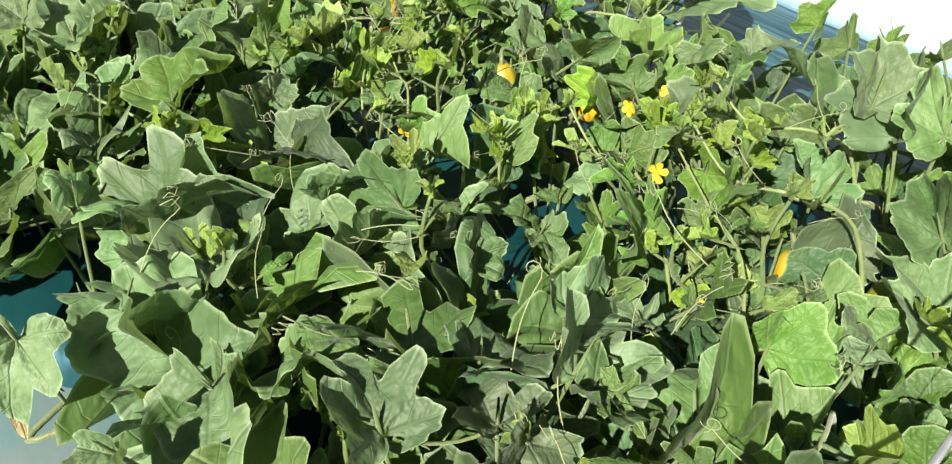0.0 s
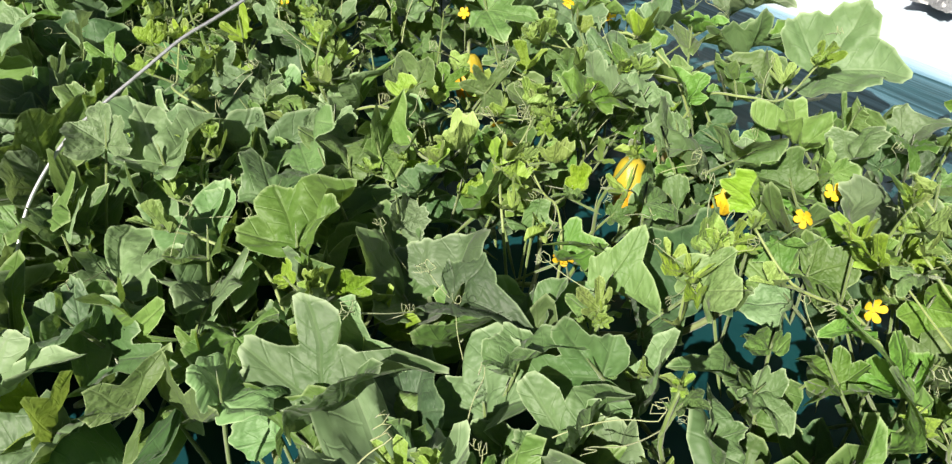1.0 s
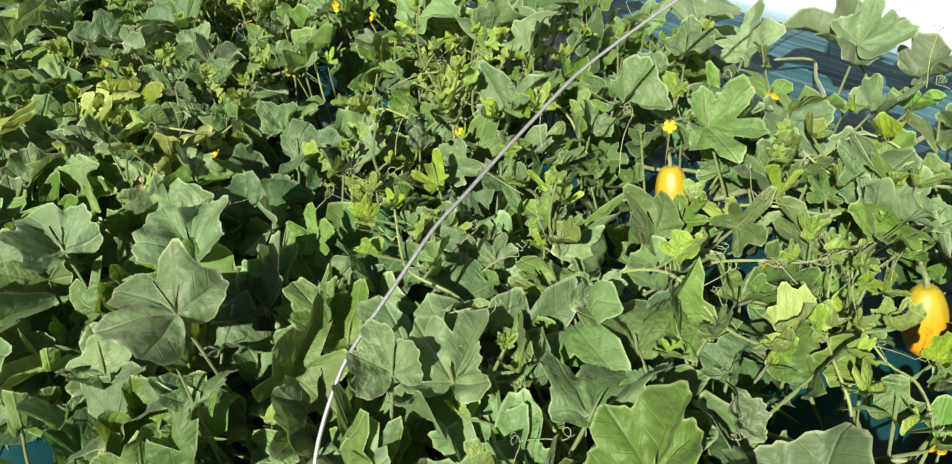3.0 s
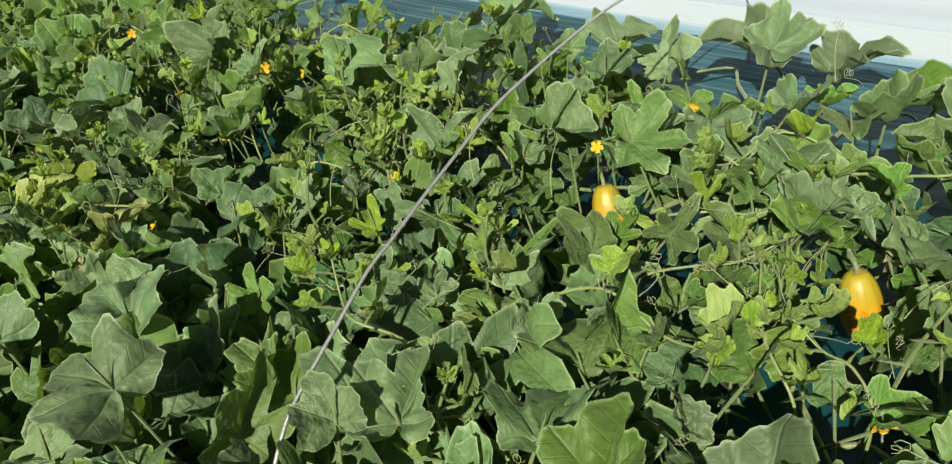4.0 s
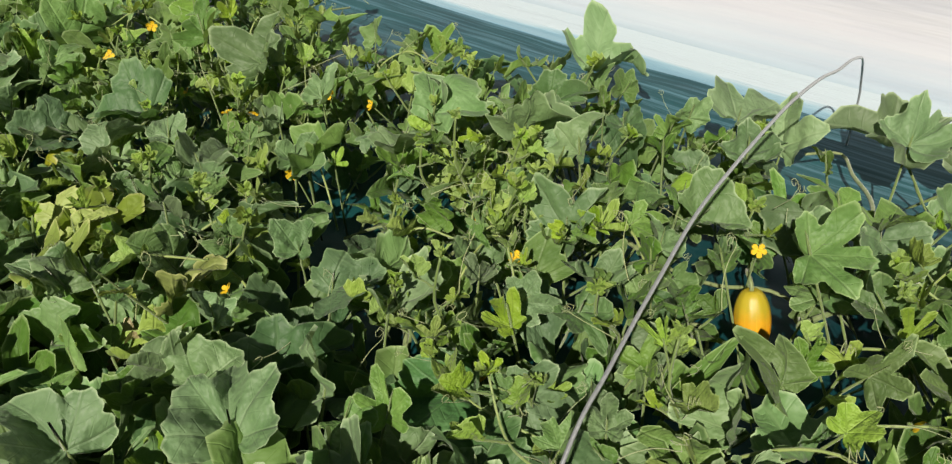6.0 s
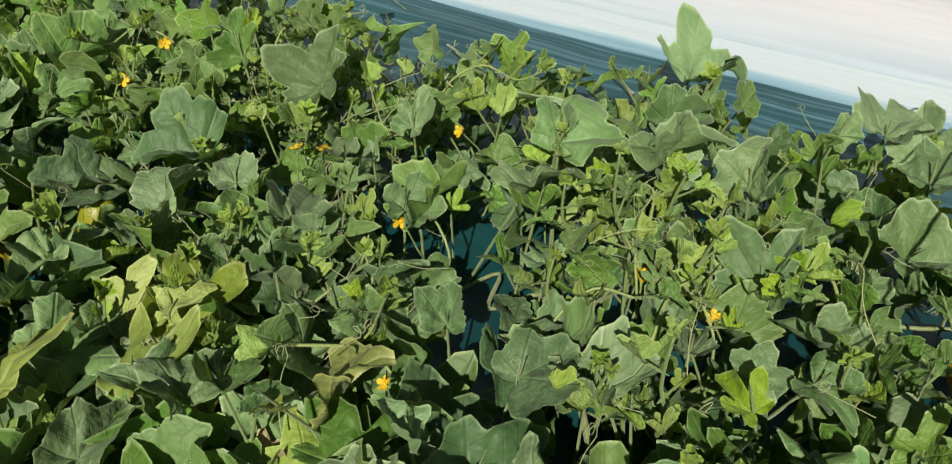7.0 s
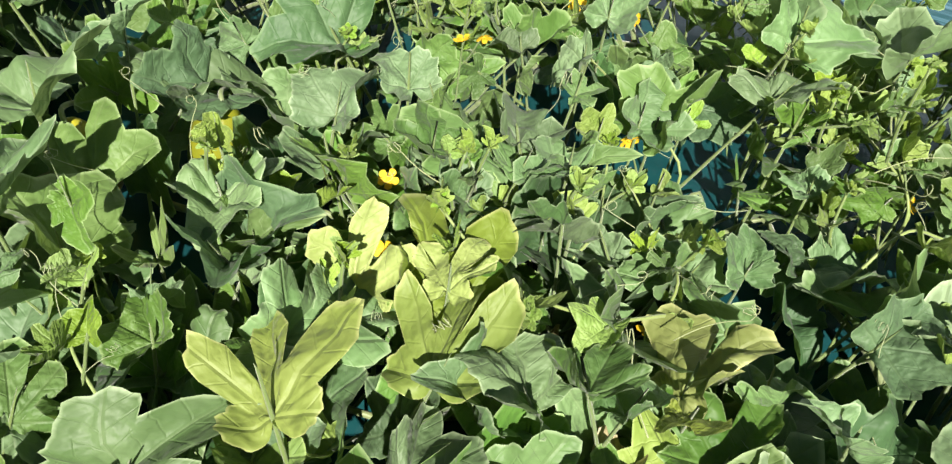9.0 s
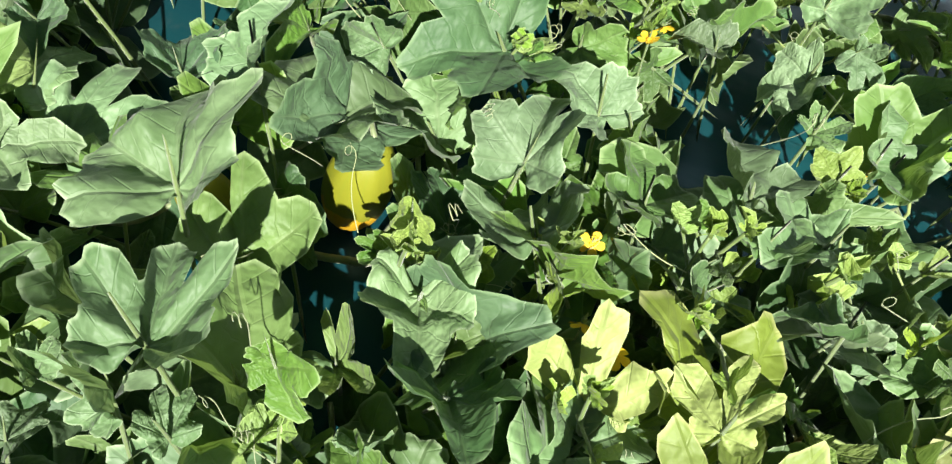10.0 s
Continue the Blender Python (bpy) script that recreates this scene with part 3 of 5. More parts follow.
def knob_mesh(name, mat, stretch):
    bm = bmesh.new()
    bmesh.ops.create_icosphere(bm, subdivisions=2, radius=1.0)
    for v in bm.verts:
        v.co.z *= stretch
    return mesh_of(name, bm, mat)


def tendril_mesh(rng, turns):
    """A thin thread that runs out straight and curls up at its end."""
    bm = bmesh.new()
    pts = []
    for i in range(26):
        t = i / 25
        if t < 0.55:
            pts.append(Vector((t * 1.3, 0.12 * math.sin(4 * t), 0.5 * t - 0.3 * t * t)))
        else:
            u = (t - 0.55) / 0.45
            r = 0.085 * (1 - 0.5 * u)
            a = u * turns * 2 * math.pi
            pts.append(Vector((0.715 + r * math.sin(a) + 0.1 * u, 0.10 + 0.16 * u * turns / 3, 0.185 + 0.085 - r * math.cos(a))))
    tube(bm, pts, [0.0070 * (1 - 0.5 * i / 25) for i in range(26)], 4)
    return mesh_of("tendril", bm, TENDRIL)


FLOWERS = [flower_mesh(leaf_rng) for _ in range(4)]
CALYX = knob_mesh("calyx", PETIOLE, 1.4)
CENTRE = knob_mesh("flower_centre", PETAL, 0.7)
TENDRILS = [tendril_mesh(leaf_rng, n) for n in (1.2, 2.0, 3.0)]


def add_flower(plant, rng, at, size):
    lean = Vector((SUN.x, SUN.y, 0.4)) + Vector([rng.uniform(-0.8, 0.8) for _ in range(3)])
    m = Matrix.Translation(at) @ lean.to_track_quat("Z", "Y").to_matrix().to_4x4() @ Matrix.Scale(size, 4)
    flower = part("flower", rng.choice(FLOWERS), plant, m, "open yellow melon flower")
    part("flower_centre", CENTRE, flower, m @ Matrix.Translation((0, 0, 0.04)) @ Matrix.Scale(0.2, 4))
    part("calyx", CALYX, flower, m @ Matrix.Translation((0, 0, -0.28)) @ Matrix.Scale(0.22, 4))
    foot = Vector((at.x + rng.uniform(-.03, .03), at.y + rng.uniform(-.03, .03), max(0.015, at.z - rng.uniform(0.04, 0.08))))
    part("flower_stalk", rng.choice(PETIOLES), flower, stalk_pose(foot, at - lean.normalized() * size * 0.3, 0.0030))


def add_tendril(plant, rng, at, size):
    turn = Euler((rng.uniform(-0.6, 0.6), rng.uniform(-0.9, 0.1), rng.uniform(0, 6.28))).to_matrix().to_4x4()
    part("tendril", rng.choice(TENDRILS), plant, Matrix.Translation(at) @ turn @ Matrix.Scale(size, 4))


def melon_mesh(mat):
    """Oblong fruit, z from -1 to 1, with ten shallow grooves and a dimple at each end."""
    bm = bmesh.new()
    rows, sides = 18, 40
    grid = []
    for i in range(rows + 1):
        a = math.pi * i / rows
        z, r = math.cos(a), math.sin(a) ** 0.86 * 0.65
        z -= 0.10 * math.exp(-(r / 0.16) ** 2) * (1 if z > 0 else -1)
        ring = []
        for k in range(sides):
            th = 2 * math.pi * k / sides
            rr = r * (1 - 0.030 * (1 - abs(math.sin(5 * th))) ** 2)
            rr *= 1 + 0.05 * (-z) if z < 0 else 1.0
            ring.append(bm.verts.new((rr * math.cos(th), rr * math.sin(th), z)))
        grid.append(ring)
    for u, v in zip(grid, grid[1:]):
        for k in range(sides):
            bm.faces.new((u[k], v[k], v[(k + 1) % sides], u[(k + 1) % sides]))
    bmesh.ops.remove_doubles(bm, verts=bm.verts, dist=1e-4)
    return mesh_of("melon", bm, mat)


MELONS = {"yellow": melon_mesh(MELON_YELLOW), "ripe": melon_mesh(MELON_RIPE), "turning": melon_mesh(MELON_TURNING)}


def melon(at, half, slim, axis, state, label):
    """A fruit with its stalk; at is its middle, axis points to the stalk end."""
    axis = Vector(axis).normalized()
    m = Matrix.Translation(at) @ axis.to_track_quat("Z", "Y").to_matrix().to_4x4() @ Matrix.Diagonal((half * slim, half * slim, half, 1))
    fruit = thing("melon", MELONS[state], label, "melon", "melons on the bed")
    fruit.matrix_basis = m
    at = Vector(at)
    bm = bmesh.new()
    tip = at + axis * half * 0.94
    tube(bm, smooth_line([tip - axis * 0.004, tip + axis * 0.008, tip + axis * 0.012 + Vector((0.012, 0.012, 0.002)), tip + Vector((0.05, 0.03, -0.012))], 4), 0.0030, 6)
    part("stalk", mesh_of("stalk", bm, VINE), fruit)
    return fruit


# ---- setting ----
def sheet(name, mat, x0, x1, y0, y1, height, nx, ny, label, category):
    """A sheet of film over the plan; height(x, y) gives its relief."""
    xs, ys = np.linspace(x0, x1, nx), np.linspace(y0, y1, ny)
    verts = [(x, y, height(x, y)) for y in ys for x in xs]
    faces = [(j * nx + i, j * nx + i + 1, (j + 1) * nx + i + 1, (j + 1) * nx + i) for j in range(ny - 1) for i in range(nx - 1)]
    me = bpy.data.meshes.new(name)
    me.from_pydata(verts, [], faces)
    me.materials.append(mat)
    me.polygons.foreach_set("use_smooth", [True] * len(me.polygons))
    return thing(name, me, label, category, kind="structure")


FAR = 1.69          # the bed's far edge
START, END = -2.5, 8.0


def near_edge(y):
    """The bed's near edge: the mulch reaches further out beyond the first metre."""
    t = min(1.0, max(0.0, (y - 0.93) / 0.37))
    return 0.265 - 0.345 * t * t * (3 - 2 * t)



def bed_height(x, y):
    z = 0.0
    edge = near_edge(y)
    if x < edge + 0.10:
        z -= 0.13 * ((edge + 0.10 - x) / 0.10) ** 1.6 if x > edge else 0.13 + 0.3 * (edge - x)
    if x > FAR - 0.16:
        z -= 0.015 * ((x - FAR + 0.16) / 0.16) ** 1.5
    z += 0.006 * noise.noise((x * 9, y * 1.1, 0)) + 0.0035 * noise.noise((x * 30, y * 2.2, 3)) + 0.004 * noise.noise((x * 5, y * 6, 9))
    return z - 0.008


def aisle_height(x, y):
    return -0.058 + 0.012 * noise.noise((x * 6, y * 5, 1)) + 0.006 * noise.noise((x * 18, y * 11, 4))


def skirt_height(x, y):
    t = (x - FAR) / 0.10
    return -0.030 + 0.05 * abs(t) ** 1.5 + 0.004 * noise.noise((x * 14, y * 1.5, 2)) + 0.002 * noise.noise((x * 50, y * 2, 5))


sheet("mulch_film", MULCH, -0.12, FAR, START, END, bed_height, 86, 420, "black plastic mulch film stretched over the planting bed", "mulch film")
sheet("aisle_film", AISLE, -1.4, 0.36, START, END, aisle_height, 60, 240, "pale creased plastic film covering the walkway", "plastic film")
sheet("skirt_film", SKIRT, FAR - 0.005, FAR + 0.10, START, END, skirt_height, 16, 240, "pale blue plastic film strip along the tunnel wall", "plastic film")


def wall_film():
    profile = [Vector((FAR + 0.085, 0, -0.02)), Vector((FAR + 0.10, 0, 0.028)), Vector((FAR + 0.14, 0, 0.055)), Vector((FAR + 0.21, 0, 0.16)), Vector((FAR + 0.26, 0, 0.40)),
               Vector((FAR + 0.30, 0, 0.9)), Vector((FAR + 0.32, 0, 1.7))]
    line = smooth_line(profile, 6)
    ys = np.linspace(START, END, 160)
    verts, faces, n = [], [], len(line)
    for y in ys:
        for i, p in enumerate(line):
            t = min(1.0, max(0.0, (i - 6) / 8))
            verts.append((p.x + 0.010 * t * noise.noise((p.z * 5, y * 2.2, 7)), y, p.z + 0.004 * noise.noise((i * 1.3, y * 3, 8))))
    for j in range(len(ys) - 1):
        for i in range(n - 1):
            faces.append((j * n + i, j * n + i + 1, (j + 1) * n + i + 1, (j + 1) * n + i))
    me = bpy.data.meshes.new("wall_film")
    me.from_pydata(verts, [], faces)
    me.materials.append(WALLFILM)
    me.polygons.foreach_set("use_smooth", [True] * len(me.polygons))
    return thing("wall_film", me, "bright white plastic film forming the tunnel side wall", "film wall", kind="structure")


wall_film()


def ground():
    bm = bmesh.new()
    n = 24
    for j in range(n + 1):
        for i in range(n + 1):
            x, y = (i / n * 2 - 1), (j / n * 2 - 1)
            bm.verts.new((600 * x * abs(x), 600 * y * abs(y), -0.17))
    bm.verts.ensure_lookup_table()
    for j in range(n):
        for i in range(n):
            k = j * (n + 1) + i
            bm.faces.new([bm.verts[q] for q in (k, k + 1, k + n + 2, k + n + 1)])
    thing("ground", mesh_of("ground", bm, SOIL), "bare brown farm soil around the beds", "ground", kind="structure")


ground()


def film_scrap(at, wide, deep):
    """A crumpled scrap of dark film lying on the strip at the wall's foot."""
    n = 18
    bm = bmesh.new()
    rows = []
    for j in range(n + 1):
        row = []
        for i in range(n + 1):
            u, v = i / n * 2 - 1, j / n * 2 - 1
            reach = 1 + 0.35 * noise.noise((2.1 * u, 2.1 * v, 3.3))
            h = 0.018 * abs(noise.noise((3 * u, 3 * v, 6))) + 0.012 * abs(noise.noise((7 * u, 7 * v, 2)))
            fade = max(0.0, 1 - max(abs(u), abs(v)) ** 4)
            row.append(bm.verts.new((u * reach * wide / 2, v * reach * deep / 2, 0.003 + h * (0.3 + 0.7 * fade) + 0.25 * max(0.0, u) * wide / 2)))
        rows.append(row)
    for a, b in zip(rows, rows[1:]):
        for i in range(n):
            bm.faces.new((a[i], a[i + 1], b[i + 1], b[i]))
    ob = thing("film_scrap", mesh_of("film_scrap", bm, SCRAP, smooth=False), "crumpled torn scrap of dark grey plastic film by the wall", "plastic scrap")
    ob.location = at


film_scrap((1.81, 1.20, 0.062), 0.08, 0.09)

# ---- hoops ----
def hoop(y):
    """A wire hoop over the bed, pushed into the ground on both sides: it leans along the row and its crown lies beyond the middle."""
    near = ((0.165, -0.06), (0.18, 0.02), (0.20, 0.062), (0.216, 0.095), (0.24, 0.131), (0.272, 0.165), (0.325, 0.200), (0.37, 0.218), (0.424, 0.236), (0.488, 0.257),
            (0.535, 0.267), (0.597, 0.281), (0.66, 0.294), (0.75, 0.312), (0.84, 0.322), (0.94, 0.330), (1.02, 0.334), (1.10, 0.333), (1.147, 0.328))
    line = [Vector((x, y + 0.8 * z, z)) for x, z in near]
    line += [Vector((x, y + d, z)) for x, d, z in ((1.25, 0.28, 0.300), (1.36, 0.30, 0.262), (1.46, 0.32, 0.220), (1.53, 0.335, 0.175), (1.565, 0.34, 0.13), (1.58, 0.34, 0.08), (1.58, 0.34, -0.06))]
    bm = bmesh.new()
    tube(bm, smooth_line(line, 6), 0.0022, 8)
    ob = thing("tunnel_hoop", None, "thin galvanised wire hoop arched over the melon bed", "hoop", "hoops over the bed")
    ob.location = (near[0][0], y, 0)
    part("wire", mesh_of("wire", bm, WIRE), ob)
    return ob


hoop(1.30)
hoop(0.155)

# ---- plants ----
plants = []
plant_rng = random.Random(11)
for row_y in np.arange(-0.1, 4.6, 0.46):
    for row_x in (0.48, 1.06):
        base = Vector((row_x + plant_rng.uniform(-.08, .08), float(row_y) + plant_rng.uniform(-.1, .1) + (0.2 if row_x > 1 else 0), 0.0))
        ob = thing("melon_plant", None, "sprawling green melon vine with lobed leaves and tendrils", "melon vine", "melon vines on the bed")
        ob.location = base
        plants.append((ob, base))


def owner(p):
    return min(plants, key=lambda q: (q[1].x - p.x) ** 2 + (q[1].y - p.y) ** 2)[0]


def vines(ob, base, rng):
    """Four creeping stems from the plant's foot."""
    for k in range(4):
        a = k * math.pi / 2 + rng.uniform(0.2, 1.2)
        p, way = base + Vector((0, 0, 0.012)), a
        pts = [p.copy()]
        for i in range(7):
            way += rng.uniform(-0.45, 0.45)
            q = p + Vector((math.cos(way) * 0.075, math.sin(way) * 0.075, 0))
            if q.x < 0.2 or q.x > FAR - 0.2 or bare(q.x, q.y):
                way = math.pi - way
                q = p + Vector((math.cos(way) * 0.075, math.sin(way) * 0.075, 0))
            q.z = 0.014 + rng.uniform(0, 0.03)
            pts.append(q)
            p = q
        bm = bmesh.new()
        line = smooth_line(pts, 4)
        tube(bm, line, [0.0048 - 0.0022 * i / len(line) for i in range(len(line))], 6)
        part("vine_stem", mesh_of("vine_stem", bm, VINE), ob)


for ob, base in plants:
    vines(ob, base, plant_rng)

# blades that stand out: x, y, height, compass heading, rise, roll, length, kind
GROWN = []
GROWN += [
    (0.789, 0.359, 0.090, -35, 24, 23, 0.042, 0),
    (0.874, 0.359, 0.160, 40, 34, -17, 0.077, 0),
    (0.833, 0.382, 0.120, -34, 26, 25, 0.036, 1),
    (0.885, 0.402, 0.110, 77, 18, -32, 0.045, 1),
    (0.596, 0.405, 0.190, 50, 26, -13, 0.072, 1),
    (0.705, 0.439, 0.080, -52, 10, 29, 0.048, 3),
    (0.847, 0.452, 0.090, -168, -35, -3, 0.036, 0),
    (1.092, 0.472, 0.150, 59, 34, -29, 0.098, 0),
    (1.178, 0.543, 0.200, 73, 31, -37, 0.065, 1),
    (1.004, 0.546, 0.150, 71, 29, -32, 0.073, 4),
    (0.533, 0.583, 0.150, -153, -29, -7, 0.064, 0),
    (1.149, 0.583, 0.200, 71, 33, -35, 0.056, 0),
]
GROWN += [
    (1.105, 0.620, 0.190, 72, 33, -34, 0.077, 1),
    (0.440, 0.629, 0.180, 88, 25, -16, 0.069, 1),
    (0.855, 0.656, 0.080, -174, -35, -15, 0.036, 1),
    (0.380, 0.665, 0.100, 68, 26, -4, 0.052, 1),
    (1.102, 0.665, 0.170, 45, 43, -15, 0.099, 1),
    (1.097, 0.699, 0.190, 29, 46, -3, 0.078, 0),
    (0.287, 0.717, 0.170, -122, -28, -6, 0.043, 4),
    (0.247, 0.874, 0.170, -130, -31, -15, 0.060, 4),
    (0.804, 0.926, 0.100, 49, 41, -3, 0.092, 3),
    (1.007, 1.049, 0.110, 93, 32, -34, 0.041, 0),
    (1.008, 1.089, 0.120, 111, -11, -40, 0.038, 3),
    (0.993, 1.273, 0.150, 31, 42, -8, 0.079, 0),
]
GROWN += [
    (0.358, 1.420, 0.200, 64, 46, 8, 0.056, 0),
    (0.200, 1.527, 0.200, 20, 22, 24, 0.049, 1),
    (1.094, 1.542, 0.130, -129, -43, 17, 0.091, 0),
    (0.608, 1.573, 0.120, 29, 37, 9, 0.031, 1),
    (0.233, 1.610, 0.240, 114, 28, -25, 0.095, 0),
    (0.716, 1.668, 0.130, -106, -8, 35, 0.060, 1),
    (0.151, 1.709, 0.140, 121, 26, -24, 0.054, 0),
    (0.534, 1.717, 0.100, 140, 2, -38, 0.092, 3),
    (0.677, 1.729, 0.140, -71, 13, 32, 0.047, 0),
    (0.718, 1.754, 0.090, -106, -12, 32, 0.073, 3),
    (1.180, 1.785, 0.170, -41, 38, 30, 0.050, 0),
    (0.104, 1.845, 0.140, -168, -17, -34, 0.040, 0),
]
GROWN += [
    (1.111, 1.866, 0.160, -129, -36, 30, 0.072, 3),
    (0.185, 1.883, 0.200, 94, 39, -12, 0.080, 0),
    (0.846, 1.934, 0.120, -39, 4, 45, 0.085, 0),
    (0.839, 1.953, 0.080, 162, -34, -19, 0.047, 3),
    (1.087, 1.976, 0.130, 64, 46, -17, 0.068, 0),
    (0.646, 2.003, 0.100, 60, 28, -20, 0.045, 3),
    (1.117, 2.019, 0.150, -34, 35, 32, 0.078, 0),
    (0.363, 2.114, 0.130, 11, 25, -3, 0.042, 1),
    (0.513, 2.170, 0.130, 84, -11, -27, 0.058, 1),
    (0.496, 2.173, 0.110, -157, -31, -8, 0.038, 0),
    (0.878, 2.245, 0.120, -107, -5, 40, 0.047, 1),
    (0.812, 2.304, 0.120, -122, -18, 34, 0.044, 3),
]
GROWN += [
    (0.516, 2.366, 0.130, -113, -9, 26, 0.071, 1),
    (0.758, 2.389, 0.150, 78, 8, -36, 0.045, 0),
    (0.519, 2.497, 0.160, 14, 28, -1, 0.078, 0),
    (0.917, 2.601, 0.150, 53, 46, -9, 0.072, 0),
    (0.183, 2.612, 0.160, 59, 16, -1, 0.037, 1),
    (0.587, 2.677, 0.140, 97, 11, -31, 0.049, 0),
    (0.403, 2.679, 0.110, -122, -24, 9, 0.066, 3),
    (0.133, 2.712, 0.140, 1, 6, 18, 0.033, 4),
    (0.177, 2.723, 0.150, 51, 20, 5, 0.034, 4),
    (0.628, 2.993, 0.140, 11, 37, 33, 0.077, 1),
]
# x, y, height, compass heading, rise, roll, length, each shoulder lobe's angle and reach, shape
STANDING = []
STANDING += [
    (0.941, 0.495, 0.108, 73, 29, -6, 0.085, 39, 0.92, 35, 1.04, 1),
    (0.807, 0.495, 0.144, -30, 11, -20, 0.029, 88, 1.17, 88, 0.64, 0),
    (0.834, 0.523, 0.130, 53, 45, 30, 0.031, 88, 0.45, 83, 1.50, 0),
    (0.658, 0.531, 0.124, 43, 9, -38, 0.080, 48, 0.82, 42, 1.05, 0),
    (0.528, 0.613, 0.141, 85, 8, 0, 0.048, 76, 0.70, 88, 0.94, 0),
    (1.004, 0.630, 0.058, 5, 54, 53, 0.070, 88, 1.25, 76, 0.56, 1),
    (0.705, 0.638, 0.127, 150, -10, 19, 0.044, 77, 0.61, 85, 0.88, 0),
    (0.550, 0.670, 0.139, -3, -6, -16, 0.067, 88, 0.62, 76, 1.12, 1),
]
STANDING += [
    (1.023, 0.691, 0.100, 65, 44, 4, 0.070, 31, 0.67, 48, 0.98, 0),
    (0.456, 0.739, 0.119, 33, 40, -39, 0.066, 86, 1.05, 88, 0.74, 0),
    (0.523, 0.746, 0.092, 35, 17, 30, 0.064, 63, 0.98, 29, 0.49, 1),
    (0.598, 0.749, 0.081, 52, 34, 31, 0.120, 56, 0.84, 36, 0.45, 0),
    (0.835, 0.758, 0.079, 71, 6, -8, 0.042, 55, 0.76, 54, 0.83, 0),
    (0.361, 0.761, 0.145, -111, 2, 15, 0.056, 85, 0.61, 86, 1.13, 4),
    (0.623, 0.788, 0.132, 33, 39, 49, 0.051, 59, 0.60, 46, 0.69, 1),
    (0.808, 0.802, 0.064, 24, 39, 51, 0.049, 75, 0.74, 63, 0.71, 0),
]
STANDING += [
    (1.197, 0.810, 0.090, 61, 40, 22, 0.117, 42, 0.72, 61, 0.87, 0),
    (0.728, 0.814, 0.095, -87, 2, -6, 0.045, 56, 0.68, 66, 0.79, 0),
    (1.062, 0.849, 0.070, 18, 51, 50, 0.088, 45, 0.72, 49, 0.89, 1),
    (0.529, 0.851, 0.137, 11, 27, -24, 0.073, 63, 0.86, 25, 0.59, 0),
    (0.326, 0.868, 0.161, -89, -39, 49, 0.069, 80, 0.59, 88, 1.01, 4),
    (0.373, 0.872, 0.136, 167, 4, 0, 0.094, 51, 0.77, 22, 0.83, 0),
    (0.878, 0.875, 0.075, -164, -20, 47, 0.051, 46, 0.50, 72, 0.91, 1),
    (0.653, 0.882, 0.071, 22, 43, -25, 0.079, 44, 0.82, 54, 0.75, 0),
]
STANDING += [
    (0.397, 0.886, 0.138, 51, -21, -7, 0.121, 25, 1.50, 22, 0.68, 0),
    (1.043, 0.890, 0.065, 14, 39, 56, 0.102, 66, 0.73, 28, 0.45, 1),
    (0.543, 0.934, 0.148, -8, 27, -33, 0.062, 60, 0.88, 51, 0.63, 1),
    (0.514, 0.939, 0.094, 52, 42, -47, 0.089, 51, 0.78, 63, 0.75, 0),
    (1.047, 0.964, 0.110, 31, 55, 46, 0.057, 28, 0.68, 51, 0.92, 0),
    (1.117, 0.967, 0.106, -2, 60, -32, 0.061, 49, 0.88, 51, 0.66, 1),
    (1.241, 0.968, 0.086, -40, 45, 4, 0.073, 51, 0.74, 73, 0.84, 1),
    (0.612, 0.997, 0.100, 53, 12, -21, 0.066, 54, 0.66, 62, 0.96, 0),
]
STANDING += [
    (1.091, 1.023, 0.117, 113, 17, 4, 0.079, 39, 0.63, 62, 0.98, 0),
    (0.491, 1.030, 0.058, 58, 35, -42, 0.064, 55, 0.84, 52, 0.68, 0),
    (0.893, 1.054, 0.087, 143, -17, -8, 0.081, 63, 0.83, 60, 0.71, 1),
    (0.366, 1.057, 0.064, 68, 48, -47, 0.069, 38, 0.76, 62, 0.69, 1),
    (0.919, 1.100, 0.141, -25, -20, 11, 0.075, 87, 0.91, 65, 0.63, 1),
    (0.572, 1.101, 0.090, 9, 49, -21, 0.091, 50, 0.65, 77, 0.96, 1),
    (0.461, 1.108, 0.091, 14, -2, 31, 0.034, 73, 0.92, 72, 0.65, 0),
    (0.950, 1.110, 0.139, 75, -7, -43, 0.040, 56, 0.80, 46, 0.95, 1),
]
STANDING += [
    (0.545, 1.119, 0.087, 57, 40, 30, 0.120, 49, 0.80, 42, 0.68, 0),
    (1.282, 1.124, 0.112, -56, 19, 35, 0.120, 54, 0.94, 49, 0.80, 1),
    (1.201, 1.156, 0.105, 125, 45, -26, 0.069, 25, 0.76, 55, 1.00, 1),
    (0.441, 1.162, 0.068, 173, -2, 10, 0.061, 25, 0.49, 66, 0.92, 0),
    (0.583, 1.183, 0.130, 34, 29, 48, 0.044, 46, 0.77, 47, 0.80, 1),
    (0.462, 1.185, 0.116, 78, 27, 31, 0.068, 57, 0.64, 77, 0.78, 0),
    (0.956, 1.186, 0.150, -33, 9, 10, 0.048, 58, 0.93, 32, 0.65, 1),
    (0.467, 1.191, 0.157, 26, 33, -10, 0.090, 49, 0.87, 33, 0.78, 1),
]
